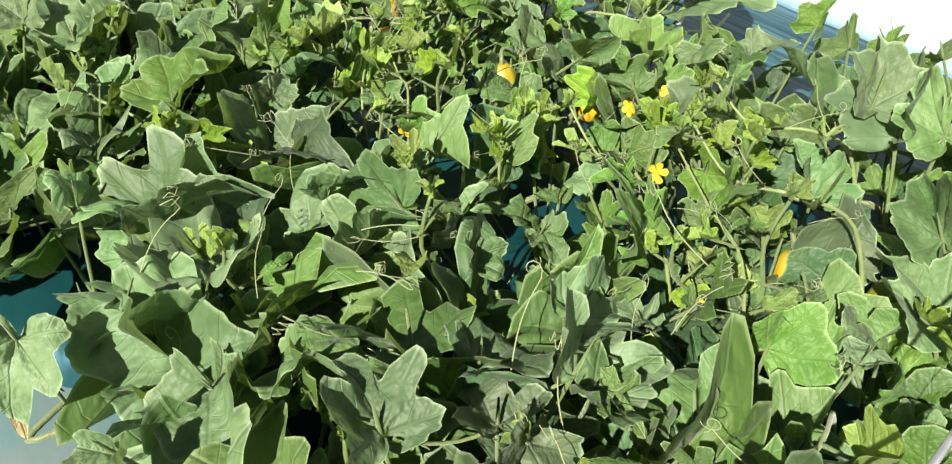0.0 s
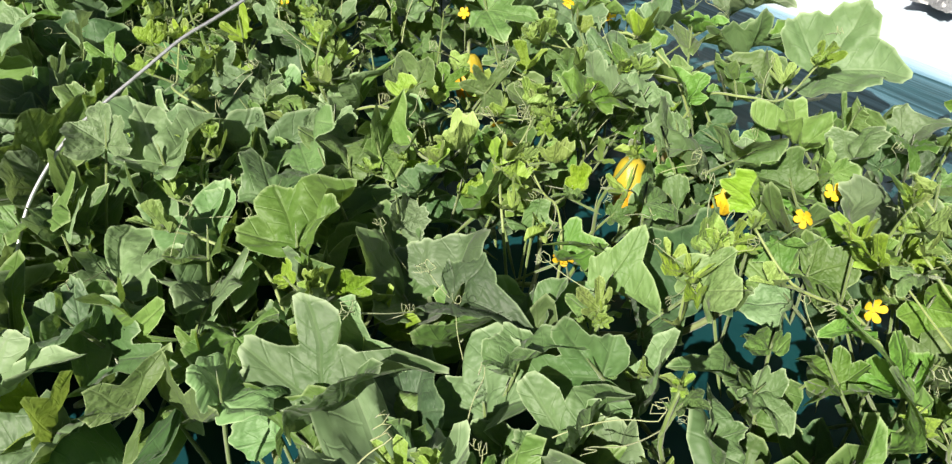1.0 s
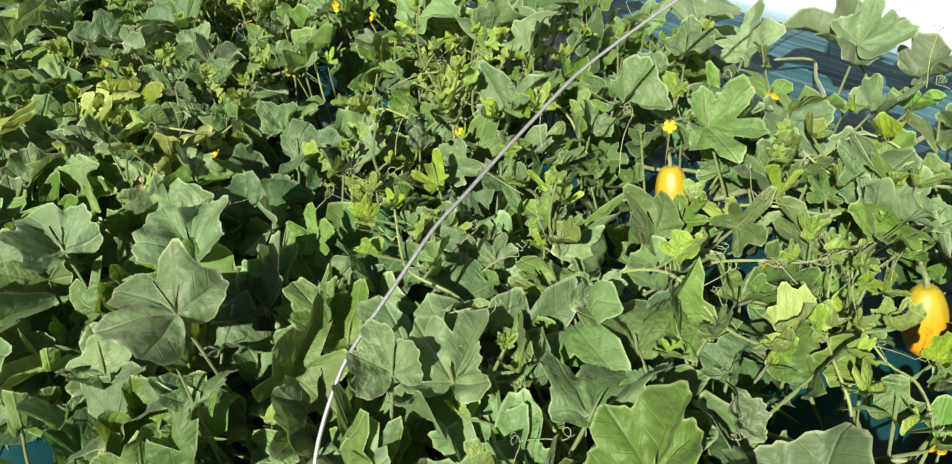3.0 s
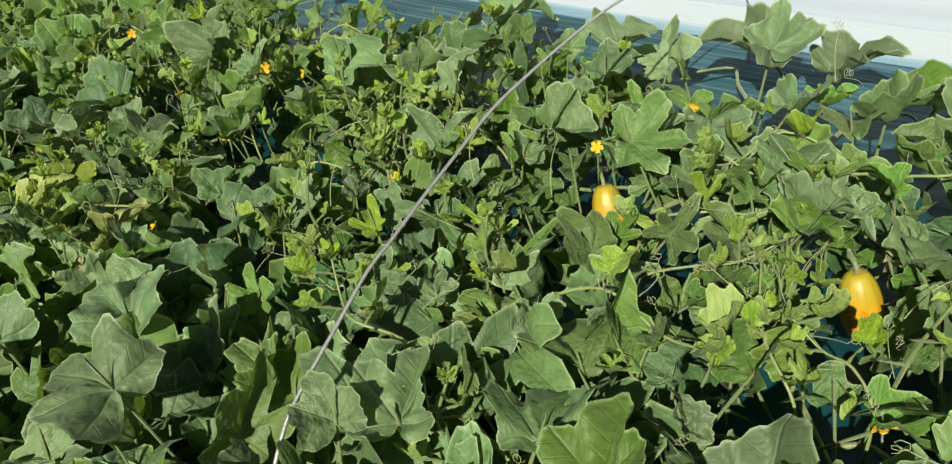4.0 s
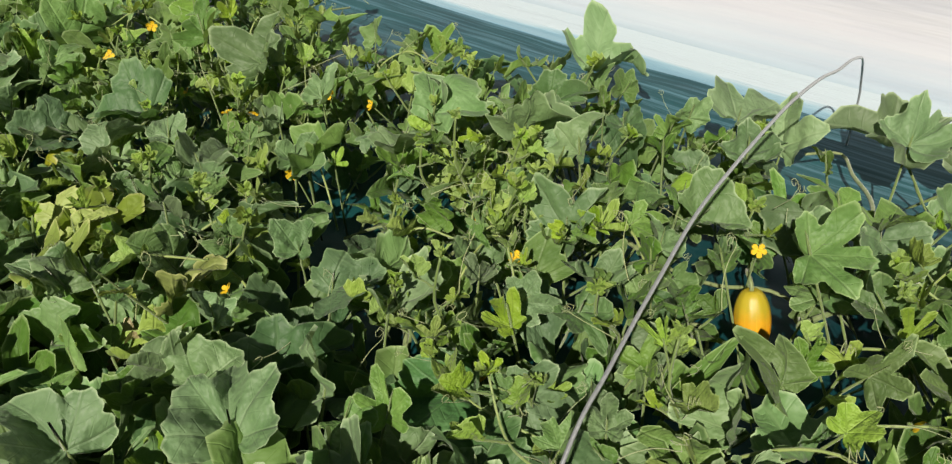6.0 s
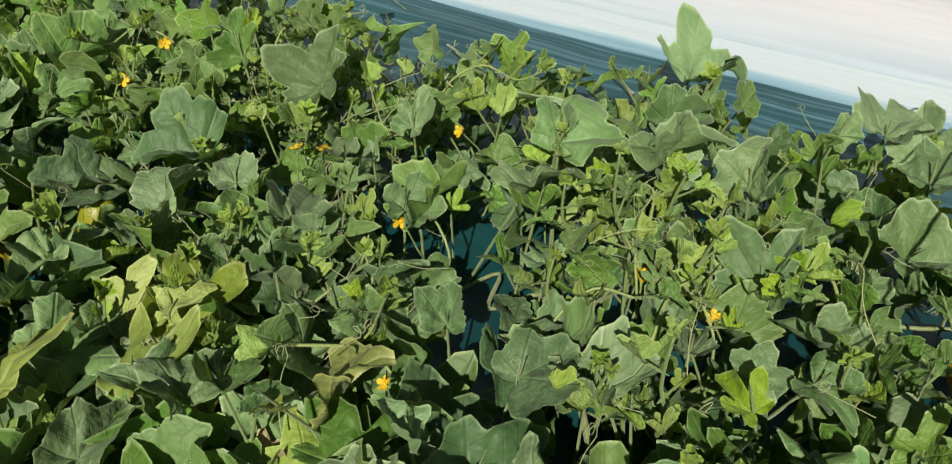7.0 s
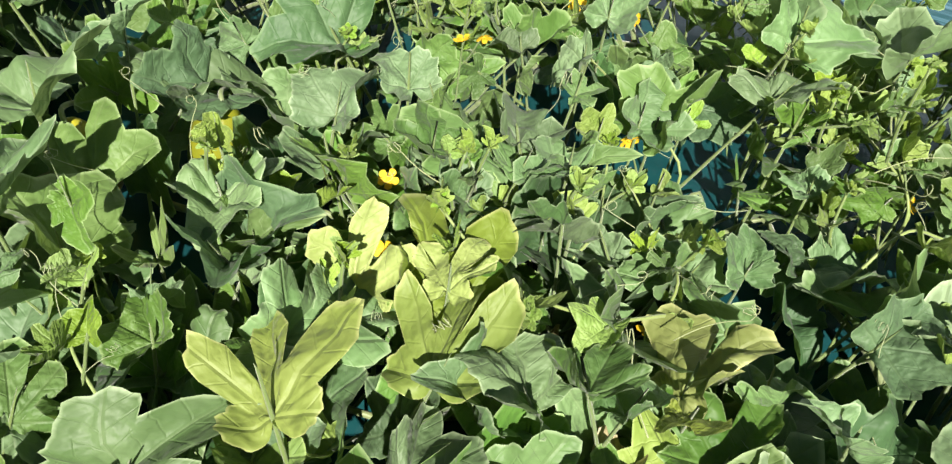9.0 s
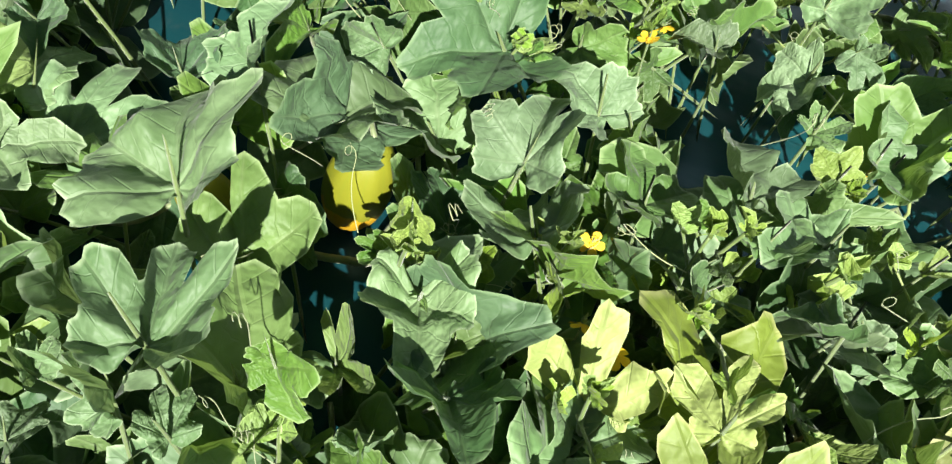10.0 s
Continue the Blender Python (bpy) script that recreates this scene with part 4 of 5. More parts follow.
STANDING += [
    (0.868, 1.201, 0.174, -37, 1, 6, 0.073, 80, 0.99, 52, 0.53, 0),
    (1.374, 1.215, 0.090, -32, 40, 6, 0.089, 70, 1.01, 44, 0.58, 0),
    (0.256, 1.222, 0.138, -174, 1, 23, 0.063, 64, 0.94, 65, 0.77, 3),
    (0.636, 1.228, 0.125, 5, 26, -20, 0.043, 83, 1.01, 52, 0.46, 3),
    (0.933, 1.235, 0.157, -65, -5, -15, 0.090, 65, 1.02, 53, 0.68, 0),
    (1.072, 1.243, 0.122, -57, 14, 1, 0.062, 59, 0.95, 22, 0.67, 0),
    (0.542, 1.256, 0.165, 146, -27, -13, 0.037, 81, 1.14, 53, 0.53, 3),
    (1.273, 1.260, 0.097, -50, 30, -10, 0.104, 59, 0.82, 43, 0.79, 0),
]
STANDING += [
    (0.480, 1.275, 0.156, 36, -1, -4, 0.080, 42, 0.93, 42, 1.05, 1),
    (0.415, 1.293, 0.105, 60, 57, -35, 0.080, 51, 0.84, 45, 0.52, 0),
    (0.306, 1.294, 0.109, 68, 20, -4, 0.085, 34, 0.70, 62, 1.05, 0),
    (0.759, 1.298, 0.091, 48, 7, 22, 0.067, 42, 0.86, 49, 0.85, 0),
    (1.063, 1.303, 0.126, -22, 42, 3, 0.068, 44, 0.76, 68, 0.84, 1),
    (0.420, 1.324, 0.092, 82, 49, -55, 0.093, 36, 0.88, 41, 0.75, 0),
    (1.064, 1.346, 0.080, 19, 48, -34, 0.086, 42, 0.83, 45, 0.78, 1),
    (1.276, 1.350, 0.102, -28, 25, 0, 0.055, 58, 0.87, 57, 0.72, 0),
]
STANDING += [
    (0.704, 1.373, 0.105, -21, 24, -22, 0.086, 82, 0.97, 52, 0.51, 0),
    (1.200, 1.376, 0.120, -4, 6, 3, 0.076, 39, 1.01, 43, 1.00, 0),
    (0.404, 1.388, 0.174, 19, 23, 16, 0.088, 61, 0.85, 22, 0.50, 0),
    (1.428, 1.392, 0.078, -52, 31, -15, 0.104, 68, 0.91, 58, 0.81, 0),
    (0.621, 1.399, 0.144, -112, -37, -17, 0.051, 62, 0.50, 76, 1.04, 0),
    (0.993, 1.425, 0.149, -100, -26, -8, 0.058, 60, 0.81, 58, 0.78, 1),
    (1.067, 1.434, 0.148, -147, -35, -8, 0.084, 40, 1.00, 41, 0.85, 1),
    (0.672, 1.438, 0.123, 40, 37, -51, 0.076, 63, 0.77, 56, 0.61, 0),
]
STANDING += [
    (0.991, 1.439, 0.074, -82, 17, -7, 0.082, 46, 0.82, 59, 0.85, 1),
    (0.399, 1.447, 0.142, 32, 19, -11, 0.101, 41, 0.96, 34, 1.10, 0),
    (0.596, 1.453, 0.131, 73, 21, 23, 0.055, 56, 0.70, 65, 0.82, 0),
    (0.929, 1.477, 0.187, -62, 12, 32, 0.077, 36, 0.99, 54, 0.99, 0),
    (0.976, 1.478, 0.163, -23, 18, 1, 0.073, 60, 0.88, 43, 0.75, 0),
    (1.382, 1.494, 0.129, -19, 22, 19, 0.093, 33, 1.10, 35, 1.16, 0),
    (1.392, 1.508, 0.115, 109, 21, -9, 0.129, 52, 0.66, 71, 0.94, 0),
    (0.588, 1.538, 0.126, 38, 31, -11, 0.042, 43, 0.67, 67, 0.79, 0),
]
STANDING += [
    (0.713, 1.572, 0.102, 30, 45, -32, 0.054, 71, 0.70, 82, 0.81, 0),
    (0.458, 1.577, 0.127, 12, 26, 16, 0.051, 80, 1.13, 33, 0.45, 3),
    (0.367, 1.588, 0.157, 35, 23, -18, 0.065, 51, 0.86, 41, 0.77, 0),
    (0.447, 1.594, 0.142, 70, 8, 23, 0.072, 46, 0.93, 48, 0.87, 3),
    (1.002, 1.606, 0.070, 138, -35, 23, 0.073, 61, 0.84, 69, 0.76, 0),
    (0.613, 1.625, 0.107, 61, 19, 17, 0.070, 53, 0.85, 47, 0.73, 0),
    (0.948, 1.638, 0.160, -74, 9, 24, 0.071, 72, 1.04, 38, 0.57, 1),
    (1.105, 1.647, 0.177, -25, 15, 6, 0.078, 53, 0.92, 43, 0.78, 0),
]
STANDING += [
    (0.902, 1.665, 0.122, 37, 33, 23, 0.061, 50, 0.74, 49, 0.77, 0),
    (0.761, 1.669, 0.139, 79, 14, 23, 0.068, 65, 0.76, 72, 0.76, 0),
    (0.336, 1.670, 0.141, 67, 13, -27, 0.090, 47, 0.86, 39, 0.96, 0),
    (1.334, 1.678, 0.082, 39, 55, -46, 0.096, 45, 0.55, 76, 0.95, 0),
    (0.359, 1.685, 0.131, 25, 43, 8, 0.068, 66, 0.92, 47, 0.63, 0),
    (0.280, 1.722, 0.115, 134, 47, 6, 0.115, 43, 0.68, 51, 0.93, 0),
    (1.250, 1.730, 0.154, -19, 20, -3, 0.093, 65, 0.83, 55, 0.84, 0),
    (0.819, 1.765, 0.138, -15, 55, 7, 0.087, 51, 1.10, 25, 0.65, 0),
]
STANDING += [
    (0.665, 1.789, 0.149, 21, 0, 20, 0.046, 68, 0.95, 26, 0.53, 0),
    (0.309, 1.803, 0.167, 60, 29, -1, 0.086, 26, 0.90, 48, 0.93, 1),
    (0.594, 1.817, 0.102, 31, 10, -11, 0.055, 69, 0.89, 50, 0.70, 0),
    (0.943, 1.835, 0.193, 9, 53, -16, 0.074, 56, 0.92, 43, 0.61, 1),
    (0.719, 1.848, 0.109, 31, 40, 23, 0.064, 57, 0.80, 55, 0.81, 0),
    (0.802, 1.883, 0.133, -80, 35, -12, 0.073, 65, 0.85, 22, 0.45, 0),
    (0.410, 1.900, 0.103, -24, 20, 23, 0.101, 64, 1.02, 29, 0.56, 3),
    (0.327, 1.905, 0.158, -22, 24, 26, 0.059, 73, 1.03, 57, 0.66, 1),
]
STANDING += [
    (0.659, 1.930, 0.111, 108, -14, 20, 0.082, 60, 1.00, 28, 0.69, 1),
    (0.382, 1.939, 0.190, 86, 40, 19, 0.053, 49, 0.73, 54, 0.78, 0),
    (0.966, 1.962, 0.174, -51, 33, -20, 0.097, 64, 0.98, 35, 0.70, 1),
    (0.999, 1.979, 0.137, 31, 46, 36, 0.077, 59, 0.73, 58, 0.85, 1),
    (0.196, 1.981, 0.117, 75, 32, 57, 0.088, 37, 0.79, 22, 0.54, 1),
    (0.440, 1.988, 0.083, -29, 0, 21, 0.093, 65, 0.95, 53, 0.65, 3),
    (0.605, 1.993, 0.067, -139, 9, -20, 0.075, 53, 0.80, 57, 0.86, 3),
    (0.430, 1.996, 0.130, -39, 13, -50, 0.054, 70, 0.73, 83, 0.80, 0),
]
STANDING += [
    (0.357, 2.009, 0.124, -16, 26, -9, 0.083, 66, 0.90, 45, 0.66, 0),
    (0.738, 2.012, 0.119, 44, -1, -5, 0.052, 51, 0.94, 32, 0.76, 1),
    (0.992, 2.026, 0.115, 23, 59, -34, 0.086, 45, 0.79, 55, 0.76, 0),
    (0.568, 2.046, 0.131, 12, 31, 24, 0.052, 68, 0.96, 22, 0.45, 1),
    (0.335, 2.054, 0.204, 144, 20, 38, 0.031, 88, 1.19, 88, 0.57, 2),
    (0.779, 2.055, 0.165, -4, 7, 1, 0.062, 69, 0.99, 36, 0.61, 0),
    (0.385, 2.059, 0.153, -29, 40, -34, 0.097, 60, 0.93, 36, 0.55, 2),
    (1.297, 2.066, 0.141, -38, 5, 4, 0.124, 57, 0.94, 22, 0.67, 0),
]
STANDING += [
    (0.803, 2.088, 0.170, -12, 16, -20, 0.079, 34, 0.55, 69, 1.01, 1),
    (0.896, 2.094, 0.199, 12, 33, 5, 0.095, 32, 0.66, 72, 0.94, 1),
    (0.333, 2.096, 0.172, -39, 18, -29, 0.045, 79, 1.01, 49, 0.54, 1),
    (0.942, 2.108, 0.163, 67, 51, 39, 0.105, 56, 0.76, 35, 0.66, 0),
    (0.501, 2.111, 0.144, -14, 33, -34, 0.062, 61, 0.84, 32, 0.60, 1),
    (0.323, 2.128, 0.193, 54, -2, 22, 0.063, 29, 0.85, 59, 0.90, 0),
    (0.557, 2.146, 0.132, -4, 35, -47, 0.073, 69, 0.79, 22, 0.45, 1),
    (0.301, 2.164, 0.177, 85, 26, 22, 0.070, 63, 0.80, 49, 0.81, 1),
]
STANDING += [
    (0.700, 2.194, 0.148, -39, 38, -7, 0.100, 67, 0.90, 26, 0.57, 0),
    (0.489, 2.209, 0.161, 109, 28, 20, 0.062, 48, 0.66, 61, 0.86, 0),
    (0.299, 2.210, 0.139, 127, 61, 1, 0.071, 57, 0.76, 46, 0.91, 1),
    (0.691, 2.211, 0.156, 7, 36, 32, 0.062, 82, 0.69, 83, 0.93, 0),
    (0.472, 2.216, 0.196, 86, -8, 22, 0.051, 61, 0.92, 45, 0.73, 0),
    (0.288, 2.241, 0.162, 15, 19, -19, 0.107, 30, 0.99, 30, 1.12, 2),
    (0.553, 2.242, 0.179, 125, 7, 17, 0.057, 88, 0.53, 85, 1.36, 0),
    (0.371, 2.269, 0.145, 60, 32, 2, 0.116, 22, 0.67, 56, 0.83, 2),
]
STANDING += [
    (0.364, 2.273, 0.176, 7, 18, -12, 0.063, 53, 0.96, 43, 0.75, 2),
    (0.661, 2.281, 0.190, -46, 30, 0, 0.036, 51, 0.68, 74, 0.81, 0),
    (0.533, 2.287, 0.171, 22, -14, -6, 0.059, 53, 0.65, 80, 1.04, 0),
    (0.731, 2.300, 0.183, 114, -29, 0, 0.050, 56, 0.76, 63, 0.75, 1),
    (0.580, 2.308, 0.166, 33, 5, 7, 0.082, 51, 0.66, 74, 0.85, 0),
    (0.830, 2.309, 0.187, 20, 48, -5, 0.070, 30, 0.59, 68, 0.90, 0),
    (0.476, 2.315, 0.165, -164, 4, -36, 0.037, 88, 0.93, 85, 1.27, 0),
    (0.191, 2.325, 0.180, 40, 7, -18, 0.102, 40, 0.84, 51, 1.09, 2),
]
STANDING += [
    (0.324, 2.357, 0.119, 11, 15, 20, 0.071, 54, 0.79, 56, 0.74, 1),
    (0.358, 2.363, 0.117, 35, 59, -23, 0.087, 41, 0.90, 50, 0.86, 2),
    (0.538, 2.389, 0.152, 37, 20, 26, 0.062, 88, 0.96, 88, 0.77, 0),
    (0.794, 2.392, 0.134, -45, 13, -24, 0.083, 52, 0.91, 27, 0.79, 0),
    (0.452, 2.457, 0.153, 28, -23, -20, 0.080, 46, 0.89, 47, 1.03, 0),
    (0.296, 2.458, 0.164, -147, 42, -9, 0.068, 51, 0.96, 58, 0.91, 3),
    (0.608, 2.461, 0.153, 65, 28, 1, 0.064, 63, 0.70, 61, 0.80, 1),
    (0.310, 2.462, 0.122, -45, 3, -38, 0.053, 58, 0.87, 22, 0.60, 1),
]
STANDING += [
    (0.213, 2.473, 0.134, 56, 12, -23, 0.058, 37, 0.78, 50, 0.88, 1),
    (0.238, 2.493, 0.153, -7, -37, -34, 0.036, 82, 0.84, 72, 0.84, 1),
    (0.374, 2.501, 0.145, 2, 38, -23, 0.055, 79, 1.06, 62, 0.56, 1),
    (0.356, 2.514, 0.164, -152, 19, -6, 0.068, 56, 0.87, 60, 0.83, 1),
    (0.849, 2.519, 0.190, 29, 54, -11, 0.109, 64, 0.92, 40, 0.60, 0),
    (0.471, 2.541, 0.080, 40, 21, 7, 0.064, 36, 0.96, 38, 0.90, 3),
    (0.242, 2.558, 0.230, -140, -26, 40, 0.040, 87, 1.07, 88, 0.62, 0),
    (0.627, 2.569, 0.160, 130, 12, -17, 0.102, 52, 0.86, 53, 0.85, 3),
]
STANDING += [
    (0.217, 2.641, 0.214, 24, 0, 5, 0.083, 48, 0.94, 48, 1.04, 0),
    (0.183, 2.647, 0.188, 82, 2, -55, 0.049, 70, 0.55, 22, 1.45, 0),
    (0.501, 2.668, 0.130, 157, 38, -29, 0.088, 56, 0.84, 47, 0.88, 3),
    (0.480, 2.670, 0.137, -19, 5, 2, 0.098, 74, 0.83, 56, 0.67, 1),
    (0.331, 2.708, 0.199, 39, 11, -17, 0.102, 46, 0.71, 56, 1.03, 1),
    (0.853, 2.724, 0.192, 54, 58, -30, 0.090, 35, 0.67, 59, 0.86, 0),
    (0.459, 2.726, 0.192, 25, 37, -46, 0.066, 56, 0.89, 48, 0.69, 1),
    (0.442, 2.795, 0.169, 37, -1, 4, 0.054, 50, 0.80, 53, 0.85, 3),
]
STANDING += [
    (0.311, 2.886, 0.142, -41, 8, 6, 0.062, 62, 0.62, 76, 1.00, 0),
    (0.439, 2.958, 0.147, -140, -6, -13, 0.044, 74, 0.84, 72, 0.68, 3),
    (0.809, 3.127, 0.129, 73, 48, 14, 0.107, 22, 0.86, 61, 0.93, 0),
]
grown_rng = random.Random(3)
for x, y, z, heading, rise, roll, size, kind in GROWN:
    p = Vector((x, y, z))
    roll += grown_rng.gauss(0, 20)
    add_leaf(owner(p), grown_rng, p, heading, rise, roll, size, kind, shapes=BROAD)
for x, y, z, heading, rise, roll, size, left, left_reach, right, right_reach, kind in STANDING:
    p = Vector((x, y, z))
    blade = lobed(grown_rng.choice(OPEN[kind]), left, left_reach, right, right_reach)
    add_leaf(owner(p), grown_rng, p, heading, rise, roll, size, kind, shapes={kind: [blade]})


def cover(x, y):
    """Lowest height of the standing-out blades near a place, or None."""
    best = None
    for a, b, z, h, e, o, s in [q[:7] for q in GROWN] + [q[:7] for q in STANDING]:
        d = (x - a - 0.4 * s * math.cos(radians(h))) ** 2 + (y - b - 0.4 * s * math.sin(radians(h))) ** 2
        if d < (0.75 * s) ** 2 and (best is None or z < best):
            best = z
    return best


def near_limit(y):
    return near_edge(y) + (0.05 if y < 0.95 else 0.15 if y < 1.2 else 0.11)


fill_rng = random.Random(21)
sun_heading = math.degrees(math.atan2(-SUN.y, -SUN.x))
for layer, count, low, high, gap in ((0, 3000, 0.03, 0.085, 0.052), (1, 5000, 0.085, 0.16, 0.035)):
    mine = []
    for _ in range(count):
        y = fill_rng.uniform(0.05, 4.5)
        x = fill_rng.uniform(near_limit(y), (1.24 if layer == 0 else 1.21) + 0.06 * math.sin(4 * y) + 0.16 * min(1.0, max(0.0, (1.15 - y) / 0.2)))
        room = gap * (1.0 if y < 3.0 else 1.9)
        if bare(x, y) or any(abs(x - a) < room and (x - a) ** 2 + (y - b) ** 2 < room * room for a, b in mine):
            continue
        if layer == 1 and x < 0.58 and fill_rng.random() < 0.4:
            continue
        z = fill_rng.uniform(low, high)
        over = cover(x, y)
        if over is not None:
            if layer == 1 and fill_rng.random() < 0.45:
                continue
            z = min(z, over - 0.045)
            if z < (0.06 if layer == 1 else 0.03):
                continue
        mine.append((x, y))
        p = Vector((x, y, z + bed_height(x, y)))
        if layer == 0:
            # half the low leaves take the darker green: shade between blades by colour
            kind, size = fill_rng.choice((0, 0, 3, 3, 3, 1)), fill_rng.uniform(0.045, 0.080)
            rise, roll = fill_rng.uniform(-25, 50), fill_rng.uniform(-45, 45)
        else:
            kind, size = fill_rng.choice((0, 0, 0, 0, 1, 1, 1, 1, 1, 1, 7, 7, 7, 4, 4, 6, 6, 6)), fill_rng.uniform(0.034, 0.072)
            rise, roll = fill_rng.uniform(-30, 80), fill_rng.gauss(0, 50)
            if kind == 6:
                size *= 0.75
        turn = sun_heading + fill_rng.gauss(0, 85)
        if bare(x + 0.55 * size * math.cos(radians(turn)), y + 0.55 * size * math.sin(radians(turn))):
            continue
        size *= 1.0 if y < 3.0 else 1.55
        size *= 1.3 - 0.3 * min(1.0, max(0.0, (x - 0.5) / 0.25))      # the outer vines bear larger leaves
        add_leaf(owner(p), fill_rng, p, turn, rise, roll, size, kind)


# broad low leaves of the outer vines
outer = []
for _ in range(1500):
    y = fill_rng.uniform(0.3, 3.3)
    x = fill_rng.uniform(near_limit(y), 0.64)
    if bare(x, y) or any((x - a) ** 2 + (y - b) ** 2 < 0.058 ** 2 for a, b in outer):
        continue
    z = fill_rng.uniform(0.08, 0.155)
    over = cover(x, y)
    z = z if over is None else min(z, over - 0.045)
    if z < 0.05:
        continue
    outer.append((x, y))
    p = Vector((x, y, z))
    turn, size = sun_heading + fill_rng.gauss(0, 80), fill_rng.uniform(0.068, 0.100)
    if any(bare(x + f * size * math.cos(radians(turn)), y + f * size * math.sin(radians(turn))) for f in (0.45, 0.9)):
        continue
    add_leaf(owner(p), fill_rng, p, turn, fill_rng.uniform(-15, 55), fill_rng.gauss(0, 32), size,
             fill_rng.choice((0, 0, 0, 1, 7, 7, 3, 4)), shapes=BROAD)


# ---- withered leaves ----
for x, y, z, size in ((0.94, 1.13, 0.112, 0.022), (0.33, 2.08, 0.10, 0.04), (0.41, 2.20, 0.07, 0.04), (0.36, 2.47, 0.03, 0.03), (0.23, 0.93, 0.10, 0.04)):
    p = Vector((x, y, z))
    add_leaf(owner(p), fill_rng, p, fill_rng.uniform(0, 360), fill_rng.uniform(-40, 20), fill_rng.uniform(-40, 40), size, 5, label="dry straw-coloured curled leaf")


# ---- young shoots ----
def shoot(x, y, foot, top, rng):
    """A climbing shoot tip: a bent thin stem with small bright leaves, a tuft at its end and tendrils."""
    base = Vector((x, y, foot))
    ob = owner(base)
    lean = Vector((rng.uniform(-.05, .05), rng.uniform(-.05, .05), 0))
    pts = smooth_line([base, base + lean * 0.3 + Vector((0.012, 0, (top - foot) * 0.35)), base + lean * 0.7 + Vector((-0.008, 0.006, (top - foot) * 0.7)),
                       base + lean + Vector((0, 0, top - foot))], 4)
    bm = bmesh.new()
    tube(bm, pts, [0.0028 - 0.0012 * i / len(pts) for i in range(len(pts))], 5)
    part("shoot_stem", mesh_of("shoot_stem", bm, PETIOLE), ob)
    turn = rng.uniform(0, 360)
    for i in range(4):
        p = pts[3 + int(i * (len(pts) - 5) / 4)]
        turn += 137 + rng.uniform(-20, 20)
        out = Vector((math.cos(radians(turn)), math.sin(radians(turn)), 0.55)) * rng.uniform(0.018, 0.032)
        add_leaf(ob, rng, p + out, turn + rng.uniform(-30, 30), rng.uniform(0, 50), rng.uniform(-30, 30), rng.uniform(0.022, 0.036), rng.choice((6, 6, 1)), foot=p)
        if i < 2:
            add_tendril(ob, rng, p, rng.uniform(0.05, 0.09))
    for i in range(3):
        turn += 120
        part("young_leaf", rng.choice(KINDS[6]), ob, blade_pose(pts[-1], turn, rng.uniform(35, 75), 0, rng.uniform(0.012, 0.022)))


shoot_rng = random.Random(17)
for x, y, top in ((0.81, 1.93, 0.27), (0.78, 1.16, 0.18), (0.88, 1.22, 0.17), (0.60, 1.25, 0.15), (0.36, 2.16, 0.18), (0.33, 2.33, 0.18), (0.93, 2.12, 0.22), (0.69, 1.53, 0.17),
                  (0.59, 1.86, 0.18), (0.45, 2.43, 0.19), (0.78, 2.46, 0.2), (0.53, 2.13, 0.19), (0.68, 2.58, 0.17), (0.95, 0.78, 0.17), (0.74, 1.15, 0.18), (0.76, 0.94, 0.17)):
    shoot(x, y, 0.03, top, shoot_rng)
for x, y, top in ((0.81, 0.64, 0.17), (0.58, 0.52, 0.16), (0.45, 0.61, 0.16), (0.56, 2.24, 0.19), (0.66, 1.95, 0.17), (0.79, 1.78, 0.19), (0.70, 2.86, 0.2), (0.43, 2.48, 0.17),
                  (1.17, 1.71, 0.18), (0.61, 1.83, 0.17), (1.22, 2.03, 0.21), (1.0, 2.6, 0.19), (0.8, 3.2, 0.2), (0.4, 3.1, 0.19), (0.6, 3.5, 0.2), (1.1, 3.1, 0.2)):
    shoot(x, y, 0.03, top, shoot_rng)
for _ in range(60):
    x, y = shoot_rng.uniform(0.32, 1.2), shoot_rng.uniform(0.4, 4.2)
    if not bare(x, y):
        shoot(x, y, 0.04, shoot_rng.uniform(0.16, 0.235), shoot_rng)
for _ in range(170):
    p = Vector((shoot_rng.uniform(0.3, 1.3), shoot_rng.uniform(0.3, 3.4), shoot_rng.uniform(0.10, 0.18)))
    add_tendril(owner(p), shoot_rng, p, shoot_rng.uniform(0.06, 0.11))

